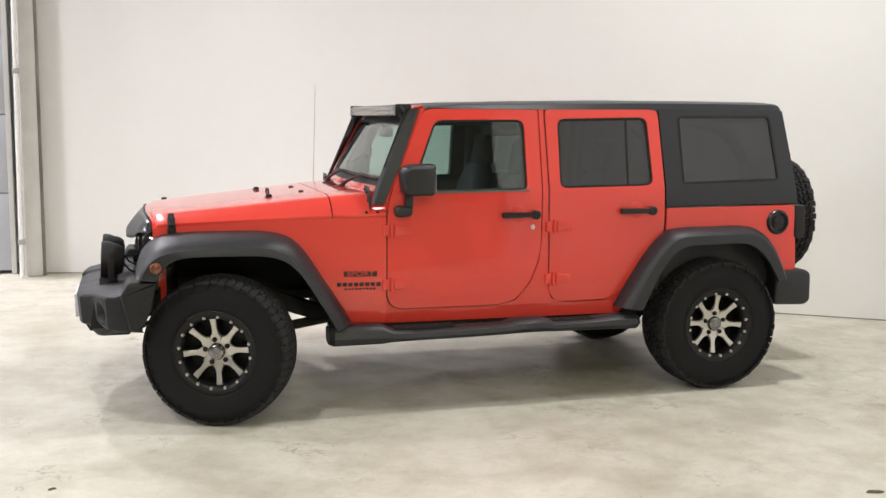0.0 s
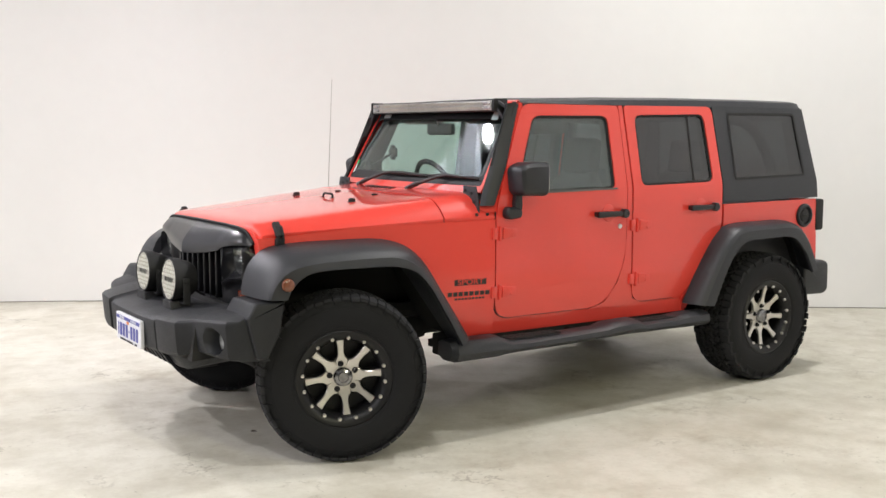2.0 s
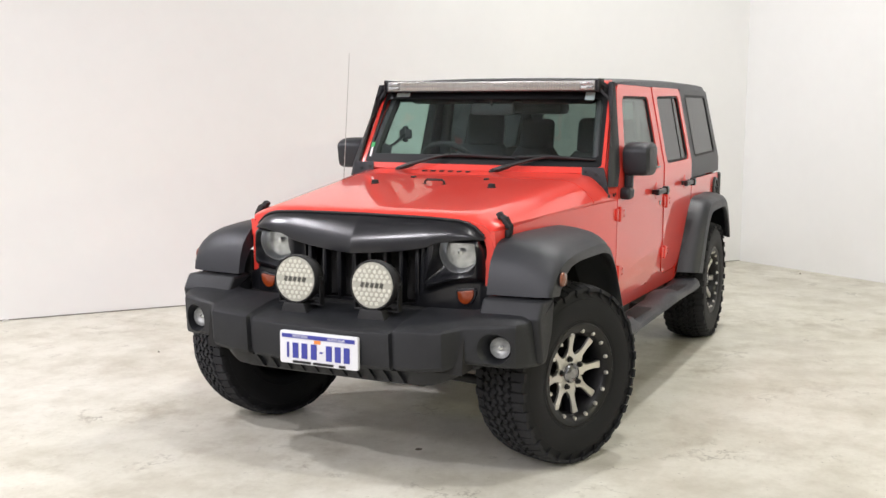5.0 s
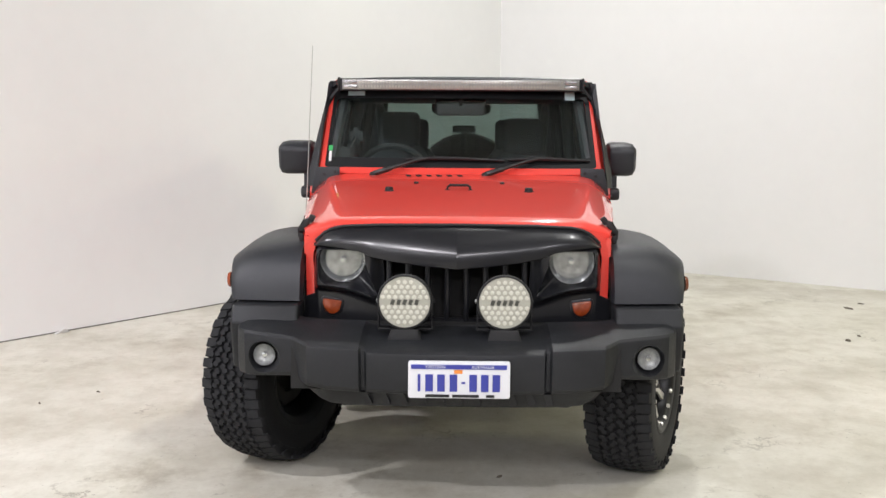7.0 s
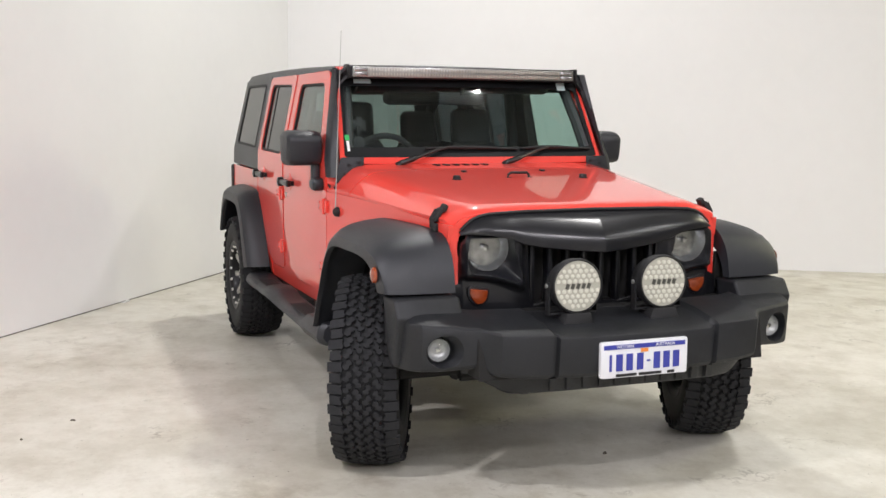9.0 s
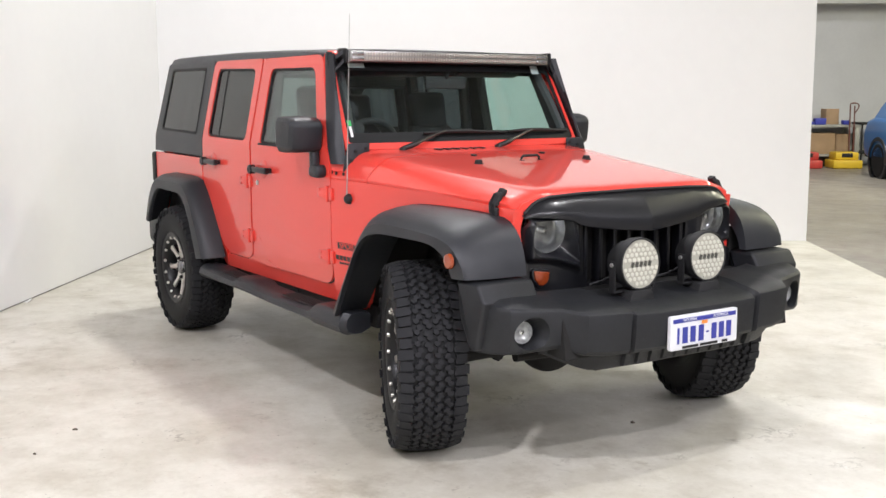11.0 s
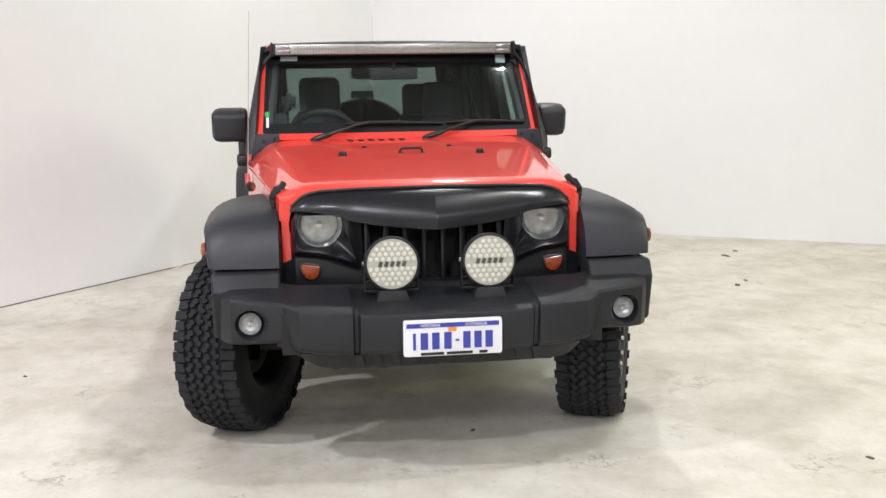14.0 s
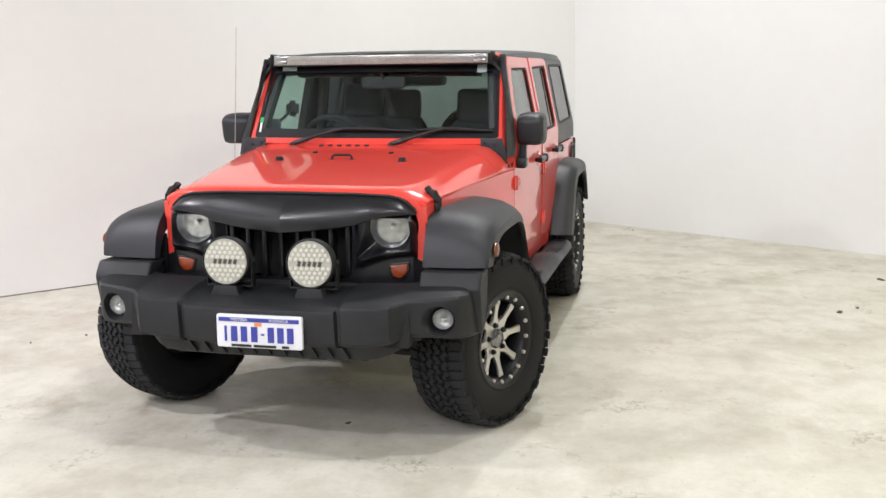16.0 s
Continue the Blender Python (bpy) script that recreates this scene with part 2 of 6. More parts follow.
# ---- mesh helpers ----
def link(name, bm, mat, parent=None, label="", sharp=35):
    """Links a bmesh as one mesh object, smooth but for its sharp edges."""
    bmesh.ops.recalc_face_normals(bm, faces=bm.faces[:])
    me = bpy.data.meshes.new(name)
    bm.to_mesh(me)
    bm.free()
    me.materials.append(mat)
    for f in me.polygons:
        f.use_smooth = True
    me.set_sharp_from_angle(angle=radians(sharp))
    ob = new(name, me)
    ob.parent = parent
    if label:
        ob["label"] = label
    return ob


def part(name, bm, mat, parent, label="", sharp=35):
    return link(name, bm, mat, parent, label, sharp)


def thing(name, label, category, group="", kind="", at=(0, 0, 0)):
    ob = new(name)
    ob.location = at
    ob.empty_display_size = 0.2
    return tagged(ob, label, category, group, kind)


def fillet(corners, n=5):
    """An outline with rounded corners: corners are (u, v, radius)."""
    out, count = [], len(corners)
    for i, (u, v, r) in enumerate(corners):
        here = Vector((u, v))
        before, after = Vector(corners[i - 1][:2]) - here, Vector(corners[(i + 1) % count][:2]) - here
        if r <= 0:
            out.append(here)
            continue
        d = min(r, before.length * 0.48, after.length * 0.48)
        p, q = here + before.normalized() * d, here + after.normalized() * d
        for k in range(n + 1):
            t = k / n
            out.append(p * (1 - t) ** 2 + here * 2 * t * (1 - t) + q * t * t)
    return out


def smooth_line(points, n):
    """n points evenly along a Catmull-Rom curve through the given points."""
    pts = [Vector(p) for p in points]
    fine = []
    for i in range(len(pts) - 1):
        a, b, c, d = pts[max(i - 1, 0)], pts[i], pts[i + 1], pts[min(i + 2, len(pts) - 1)]
        for k in range(12):
            t = k / 12
            fine.append(0.5 * (2 * b + (c - a) * t + (2 * a - 5 * b + 4 * c - d) * t * t + (3 * b - a - 3 * c + d) * t ** 3))
    fine.append(pts[-1])
    run = [0.0]
    for p, q in zip(fine, fine[1:]):
        run.append(run[-1] + (q - p).length)
    out = []
    for k in range(n):
        s = run[-1] * k / (n - 1)
        j = max(i for i in range(len(run)) if run[i] <= s + 1e-9)
        j = min(j, len(fine) - 2)
        t = (s - run[j]) / max(run[j + 1] - run[j], 1e-9)
        out.append(fine[j].lerp(fine[j + 1], t))
    return out


def sheet(bm, outer, holes, place, back, cuts_u=(), cuts_v=()):
    """A plate with holes: outlines in (u, v), set in space by place(u, v), thickened by the vector back."""
    loops = [[Vector((p[0], p[1], 0)) for p in loop] for loop in (outer, *holes)]
    flat = [p for loop in loops for p in loop]
    tmp = bmesh.new()
    vs = [tmp.verts.new(p) for p in flat]
    for tri in tessellate_polygon(loops):
        if len(set(tri)) == 3:
            try:
                tmp.faces.new([vs[i] for i in tri])
            except ValueError:
                pass
    for axis, cuts in ((0, cuts_u), (1, cuts_v)):
        for c in cuts:
            no = Vector((1, 0, 0)) if axis == 0 else Vector((0, 1, 0))
            bmesh.ops.bisect_plane(tmp, geom=tmp.verts[:] + tmp.edges[:] + tmp.faces[:], plane_co=no * c, plane_no=no, dist=1e-5)
    bmesh.ops.dissolve_limit(tmp, angle_limit=0.0001, verts=[], edges=[e for e in tmp.edges if len(e.link_faces) == 2 and not (cuts_u or cuts_v)])
    back = Vector(back)
    front, rear = {}, {}
    for v in tmp.verts:
        p = Vector(place(v.co.x, v.co.y))
        front[v], rear[v] = bm.verts.new(p), bm.verts.new(p + back)
    for f in tmp.faces:
        bm.faces.new([front[v] for v in f.verts])
        bm.faces.new([rear[v] for v in reversed(f.verts)])
    for e in tmp.edges:
        if len(e.link_faces) == 1:
            a, b = e.verts
            bm.faces.new([front[a], front[b], rear[b], rear[a]])
    tmp.free()


def loft(bm, rings, closed=True, caps=True):
    rows = [[bm.verts.new(p) for p in ring] for ring in rings]
    n = len(rows[0])
    for r, s in zip(rows, rows[1:]):
        for i in range(n if closed else n - 1):
            bm.faces.new([r[i], r[(i + 1) % n], s[(i + 1) % n], s[i]])
    if caps:
        bm.faces.new(rows[0][::-1])
        bm.faces.new(rows[-1])


def box(bm, at, size, bevel=0.0, seg=2, m=None):
    made = bmesh.ops.create_cube(bm, size=1.0)["verts"]
    for v in made:
        v.co = Vector((v.co.x * size[0], v.co.y * size[1], v.co.z * size[2]))
    if bevel:
        edges = list({e for v in made for e in v.link_edges})
        made = bmesh.ops.bevel(bm, geom=edges, offset=bevel, segments=seg, profile=0.5, affect="EDGES")["verts"]
        made = list({v for v in made})
    m = (m or Matrix()).to_4x4()
    for v in made:
        v.co = Vector(at) + m.to_3x3() @ v.co


def prism(bm, outline, axis, lo, hi, bevel=0.0, seg=2):
    """An outline in the plane across axis, between lo and hi along it."""
    def at(p, k):
        return {"x": (k, p[0], p[1]), "y": (p[0], k, p[1]), "z": (p[0], p[1], k)}[axis]
    a, b = [bm.verts.new(at(p, lo)) for p in outline], [bm.verts.new(at(p, hi)) for p in outline]
    n = len(a)
    faces = [bm.faces.new([a[i], a[(i + 1) % n], b[(i + 1) % n], b[i]]) for i in range(n)]
    faces += [bm.faces.new(a[::-1]), bm.faces.new(b)]
    if bevel:
        edges = list({e for f in faces[-2:] for e in f.edges})
        bmesh.ops.recalc_face_normals(bm, faces=faces)
        bmesh.ops.bevel(bm, geom=edges, offset=bevel, segments=seg, profile=0.5, affect="EDGES")


def turned(bm, profile, n=48, m=None, axis="y", caps=True):
    """A profile of (radius, height) turned round an axis."""
    m = m or Matrix()
    rows = []
    for r, h in profile:
        ring = []
        for k in range(n):
            a = 2 * math.pi * k / n
            c, s = r * math.cos(a), r * math.sin(a)
            ring.append(m @ Vector({"y": (c, h, s), "x": (h, c, s), "z": (c, s, h)}[axis]))
        rows.append(ring)
    loft(bm, rows, True, caps)


def tube(bm, points, r, n=8):
    pts = [Vector(p) for p in points]
    rings = []
    for i, p in enumerate(pts):
        way = (pts[min(i + 1, len(pts) - 1)] - pts[max(i - 1, 0)]).normalized()
        side = way.cross(Vector((0, 0, 1)) if abs(way.z) < 0.95 else Vector((1, 0, 0))).normalized()
        up = side.cross(way)
        rr = r[i] if isinstance(r, (list, tuple)) else r
        rings.append([p + side * rr * math.cos(2 * math.pi * k / n) + up * rr * math.sin(2 * math.pi * k / n) for k in range(n)])
    loft(bm, rings)


def bored(ob, bm, sharp=35):
    """Cuts the closed form bm out of the object's mesh."""
    cutter = link("cutter", bm, MATT)
    cut = ob.modifiers.new("bore", "BOOLEAN")
    cut.operation, cut.object, cut.solver = "DIFFERENCE", cutter, "EXACT"
    bpy.context.view_layer.update()
    me = bpy.data.meshes.new_from_object(ob.evaluated_get(bpy.context.evaluated_depsgraph_get()))
    ob.modifiers.clear()
    bpy.data.objects.remove(cutter)
    me.materials.clear()
    me.materials.append(ob.data.materials[0])
    for f in me.polygons:
        f.use_smooth, f.material_index = True, 0
    me.set_sharp_from_angle(angle=radians(sharp))
    ob.data = me


def circle(u, v, r, n=32):
    return [Vector((u + r * math.cos(2 * math.pi * k / n), v + r * math.sin(2 * math.pi * k / n))) for k in range(n)]


def lettering(text, size, m, mat, parent, label=""):
    """A word in the built-in font as a thin mesh, at the pose m."""
    data = bpy.data.curves.new("lettering", "FONT")
    data.body, data.size, data.extrude, data.align_x, data.align_y = text, size, 0.0008, "CENTER", "CENTER"
    tmp = bpy.data.objects.new("lettering_curve", data)
    scene.collection.objects.link(tmp)
    me = bpy.data.meshes.new_from_object(tmp)
    bpy.data.objects.remove(tmp)
    me.transform(m)
    me.materials.clear()
    me.materials.append(mat)
    ob = new("lettering", me)
    ob.parent = parent
    if label:
        ob["label"] = label
    return ob


# ---- the hall ----
def quad_slab(name, corners, low, high, mat, label, category):
    bm = bmesh.new()
    loft(bm, [[Vector((p.x, p.y, low)) for p in corners], [Vector((p.x, p.y, high)) for p in corners]])
    return tagged(link(name, bm, mat), label, category, kind="structure")


def wall(name, start, way, length, thick, low, high, mat, label):
    """A straight wall from start along way, thickened by the vector thick."""
    end = start + way * length
    return quad_slab(name, [start, end, end + thick, start + thick], low, high, mat, label, "wall")


OUT_A, OUT_B = -ALONG_B * 0.12, -ALONG_A * 0.12
WALL_B_END = 6.488
quad_slab("floor", [Vector((-22, -26, 0)), Vector((22, -26, 0)), Vector((22, 20, 0)), Vector((-22, 20, 0))], -0.2, -0.004, CONCRETE, "bare grey-brown concrete hall floor", "floor")
quad_slab("floor_painted", [on_floor(0, 0), on_floor(13.0, 0), on_floor(13.0, WALL_B_END), on_floor(0, WALL_B_END)], -0.003, 0.0, FLOOR, "cream painted concrete floor with scuffs and stains", "floor")
wall("wall_north", on_floor(0, 0), ALONG_A, 10.9, OUT_A, 0.008, CEILING, WALL, "smooth white painted studio wall")
wall("wall_east", on_floor(0, 0), ALONG_B, WALL_B_END, OUT_B, -0.003, CEILING, WALL, "smooth white painted partition wall with a free end")
wall("baseboard", on_floor(0.01, 0) - ALONG_B * 0.003, ALONG_A, 10.85, OUT_A * 0.8, 0.0, 0.008, JOINT, "thin grey joint at the wall foot")
quad_slab("ceiling", [Vector((-22, -26, 0)), Vector((22, -26, 0)), Vector((22, 20, 0)), Vector((-22, 20, 0))], CEILING, CEILING + 0.15, ROOFING, "grey sheet-steel hall ceiling", "ceiling")
wall("wall_hall_back", Vector((-22, 20, 0)), Vector((1, 0, 0)), 44, Vector((0, 0.2, 0)), -0.2, CEILING, BLOCKWORK, "grey painted hall wall")
wall("wall_hall_west", Vector((-22, -26, 0)), Vector((0, 1, 0)), 46, Vector((-0.2, 0, 0)), -0.2, CEILING, BLOCKWORK, "grey painted hall wall")
wall("wall_hall_side", Vector((22, -26, 0)), Vector((0, 1, 0)), 46, Vector((0.2, 0, 0)), -0.2, CEILING, BLOCKWORK, "grey painted hall wall")
wall("wall_hall_front", Vector((-22, -26, 0)), Vector((1, 0, 0)), 44, Vector((0, -0.2, 0)), -0.2, CEILING, BLOCKWORK, "grey painted hall wall")

# the far wall of the hall seen past the partition's end
FAR_WAY = Vector((-0.55, -0.835, 0)).normalized()
TO_CAM = Vector((FAR_WAY.y, -FAR_WAY.x, 0))
FAR = Vector((9.30, -14.95, 0)) - TO_CAM * 1.15 + FAR_WAY * 0.62
wall("wall_far", FAR - FAR_WAY * 9, FAR_WAY, 22, TO_CAM * -0.2, -0.004, CEILING, BLOCKWORK, "grey painted blockwork wall")


# unseen lamp bodies, added to hold the lights below the ceiling
def ceiling_lamp(at):
    lamp = thing("ceiling_lamp", "round white steel lamp added out of view below the ceiling", "lamp", "ceiling lamps")
    bm = bmesh.new()
    turned(bm, [(0.29, -0.02), (0.30, 0.0), (0.28, 0.06), (0.16, 0.10), (0.10, 0.18), (0.001, 0.19)], 32, None, "z", False)
    part("shade", bm, STEELWHITE, lamp)
    bm = bmesh.new()
    tube(bm, [(0, 0, 0.18), (0, 0, 0.35)], 0.012, 8)
    part("stem", bm, STEELWHITE, lamp)
    lamp.matrix_basis = at
    return lamp


places = [Matrix.Translation((x, y, CEILING - 0.35)) for x, y, *rest in LAMPS]
first_lamp = ceiling_lamp(places[0])
for m in places[1:]:
    copy_thing(first_lamp, m)


# ---- the vehicle ----
car = thing("car", "red four-door off-road car with black hardtop, parked on painted floor", "car")


def half_width(x):
    """Half the body's width at the belt, along its length."""
    if x < -0.55:
        t = (x + 1.80) / 1.25
        return 0.590 + (0.755 - 0.590) * t ** 0.85 if t > 0 else 0.590
    return 0.755 + 0.010 * min(1, (x + 0.55) / 0.5)


def side_y(x, z):
    y = half_width(x)
    if z > 1.20:
        y -= (z - 1.20) * 0.205
    if z < 0.80:
        y -= (0.80 - z) ** 2 * 0.25
    return y


def skin(s, shift=0.0):
    return lambda x, z: (x, s * (side_y(x, z) + shift), z)


Z_CUTS = [0.55, 0.62, 0.70, 0.80, 0.95, 1.10, 1.20, 1.3, 1.4, 1.5, 1.6]
X_CUTS = [-1.6, -1.4, -1.2, -1.0, -0.8, -0.6, -0.3, 0.0]

DOOR_1 = fillet([(-0.545, 0.552, 0.10), (0.21, 0.552, 0.16), (0.346, 0.80, 0.30), (0.346, 1.648, 0.03), (-0.322, 1.648, 0.06), (-0.545, 1.15, 0.12)], 8)
WINDOW_1 = fillet([(-0.262, 1.587, 0.05), (0.260, 1.592, 0.05), (0.262, 1.199, 0.035), (-0.425, 1.188, 0.04)])
DOOR_2 = fillet([(0.403, 0.556, 0.10), (0.80, 0.556, 0.12), (0.93, 0.678, 0.10), (1.118, 0.932, 0.12), (1.121, 1.08, 0.03), (1.100, 1.655, 0.05), (0.390, 1.650, 0.03)], 8)
WINDOW_2 = fillet([(0.462, 1.598, 0.05), (1.027, 1.610, 0.05), (1.046, 1.217, 0.05), (0.460, 1.207, 0.045)])
ARCH_F = smooth_line([(-0.80, 0.48), (-0.895, 0.66), (-1.02, 0.86), (-1.16, 0.945), (-1.42, 0.955), (-1.60, 0.955), (-1.70, 0.950), (-1.765, 0.940)], 20)
ARCH_R = smooth_line([(1.90, 0.660), (1.845, 0.785), (1.765, 0.885), (1.66, 0.945), (1.45, 0.945), (1.25, 0.932), (1.12, 0.885), (1.0, 0.74), (0.86, 0.48)], 20)


def grow(outline, d):
    """An outline pushed outwards by d."""
    c = sum((Vector(p) for p in outline), Vector((0, 0))) / len(outline)
    out = []
    n = len(outline)
    for i in range(n):
        t = Vector(outline[(i + 1) % n]) - Vector(outline[i - 1])
        no = Vector((t.y, -t.x)).normalized()
        if no.dot(Vector(outline[i]) - c) < 0:
            no = -no
        out.append(Vector(outline[i]) + no * d)
    return out


def body_sides():
    for s in (-1, 1):
        bm = bmesh.new()
        outer = [Vector(p) for p in ((-0.560, 0.475), (0.86, 0.475), (0.95, 0.66), (1.128, 0.93), (1.130, 1.08), (1.105, 1.652), (-0.335, 1.652), (-0.560, 1.15))]
        sheet(bm, outer, [grow(WINDOW_1, 0.012), grow(WINDOW_2, 0.012)], skin(s, -0.016), (0, -s * 0.03, 0), (), Z_CUTS)
        part("door_frame", bm, RED, car)
        bm = bmesh.new()
        sheet(bm, [Vector(p) for p in ((-0.540, 0.60), (0.84, 0.60), (1.11, 0.94), (1.11, 1.08), (1.075, 1.642), (-0.320, 1.642), (-0.530, 1.16))], [grow(WINDOW_1, -0.006), grow(WINDOW_2, -0.006)], skin(s, -0.056), (0, -s * 0.006, 0), (), Z_CUTS)
        part("inner_trim", bm, TRIM, car, "black inner door trim")
        bm = bmesh.new()
        sheet(bm, [Vector(p) for p in ((0.354, 1.648), (0.382, 1.648), (0.395, 0.66), (0.418, 0.578), (0.50, 0.547), (0.09, 0.544), (0.205, 0.573), (0.292, 0.676), (0.339, 0.80), (0.354, 0.94))], [], skin(s, -0.004), (0, -s * 0.012, 0), (), Z_CUTS)
        part("door_pillar", bm, RED, car, "red pillar between the doors")
        # black strips behind the door gaps paint in the shade of a deep gap
        for outline in (DOOR_1, DOOR_2):
            bm = bmesh.new()
            sheet(bm, grow(outline, 0.0050), [grow(outline, -0.010)], skin(s, -0.011), (0, -s * 0.004, 0), (), Z_CUTS)
            part("door_gap_shade", bm, MATT, car, "black strip that stands for the door gap's shade")
        # thin black strip behind the gap between hood and side panel
        bm = bmesh.new()
        sheet(bm, [Vector(p) for p in ((-0.552, 1.075), (-0.845, 1.071), (-1.30, 1.056), (-1.735, 1.026), (-1.735, 1.006), (-1.30, 1.036), (-0.845, 1.049), (-0.552, 1.053))], [], skin(s, -0.010), (0, -s * 0.004, 0), X_CUTS)
        part("hood_gap_strip", bm, MATT, car, "thin black strip behind the hood's side gap")
        bm = bmesh.new()
        sheet(bm, [Vector(p) for p in ((-0.552, 1.062), (-0.845, 1.058), (-1.30, 1.045), (-1.775, 1.012))] + list(reversed(ARCH_F)) + [Vector((-0.552, 0.48))], [], skin(s), (0, -s * 0.02, 0), X_CUTS, Z_CUTS[:6])
        part("front_side_panel", bm, RED, car)
        bm = bmesh.new()
        sheet(bm, [Vector(p) for p in ((-0.60, 1.04), (-0.845, 1.045), (-1.30, 1.032), (-1.70, 1.004))] + list(reversed(grow(ARCH_F, 0.004)))[1:-1] + [Vector((-0.60, 0.48))], [], skin(s, -0.024), (0, -s * 0.004, 0), X_CUTS, Z_CUTS[:6])
        part("fender_liner", bm, UNDER, car)
        bm = bmesh.new()
        sheet(bm, [Vector(p) for p in ((1.137, 1.082), (2.0, 1.088), (2.028, 0.66))] + ARCH_R + [Vector(p) for p in ((0.815, 0.48), (0.815, 0.552), (0.945, 0.682), (1.134, 0.937))], [], skin(s), (0, -s * 0.02, 0), (), Z_CUTS[:6])
        part("rear_side_panel", bm, RED, car)
        bm = bmesh.new()
        sheet(bm, [Vector(p) for p in ((1.145, 1.06), (1.99, 1.07), (2.015, 0.66))] + ARCH_R[1:-1] + [Vector(p) for p in ((0.86, 0.50), (0.96, 0.682), (1.14, 0.937))], [], skin(s, -0.024), (0, -s * 0.004, 0), (), Z_CUTS[:6])
        part("fender_liner", bm, UNDER, car)
        bm = bmesh.new()
        sheet(bm, fillet([(-0.775, 0.468, 0.01), (0.86, 0.468, 0.01), (0.80, 0.546, 0.01), (-0.81, 0.546, 0.01)]), [], skin(s, -0.004), (0, -s * 0.05, 0))
        part("sill", bm, RED, car)
        bm = bmesh.new()
        box(bm, (0.0, s * 0.665, 0.445), (1.72, 0.05, 0.11), 0.01)
        part("rocker_cover", bm, UNDER, car)


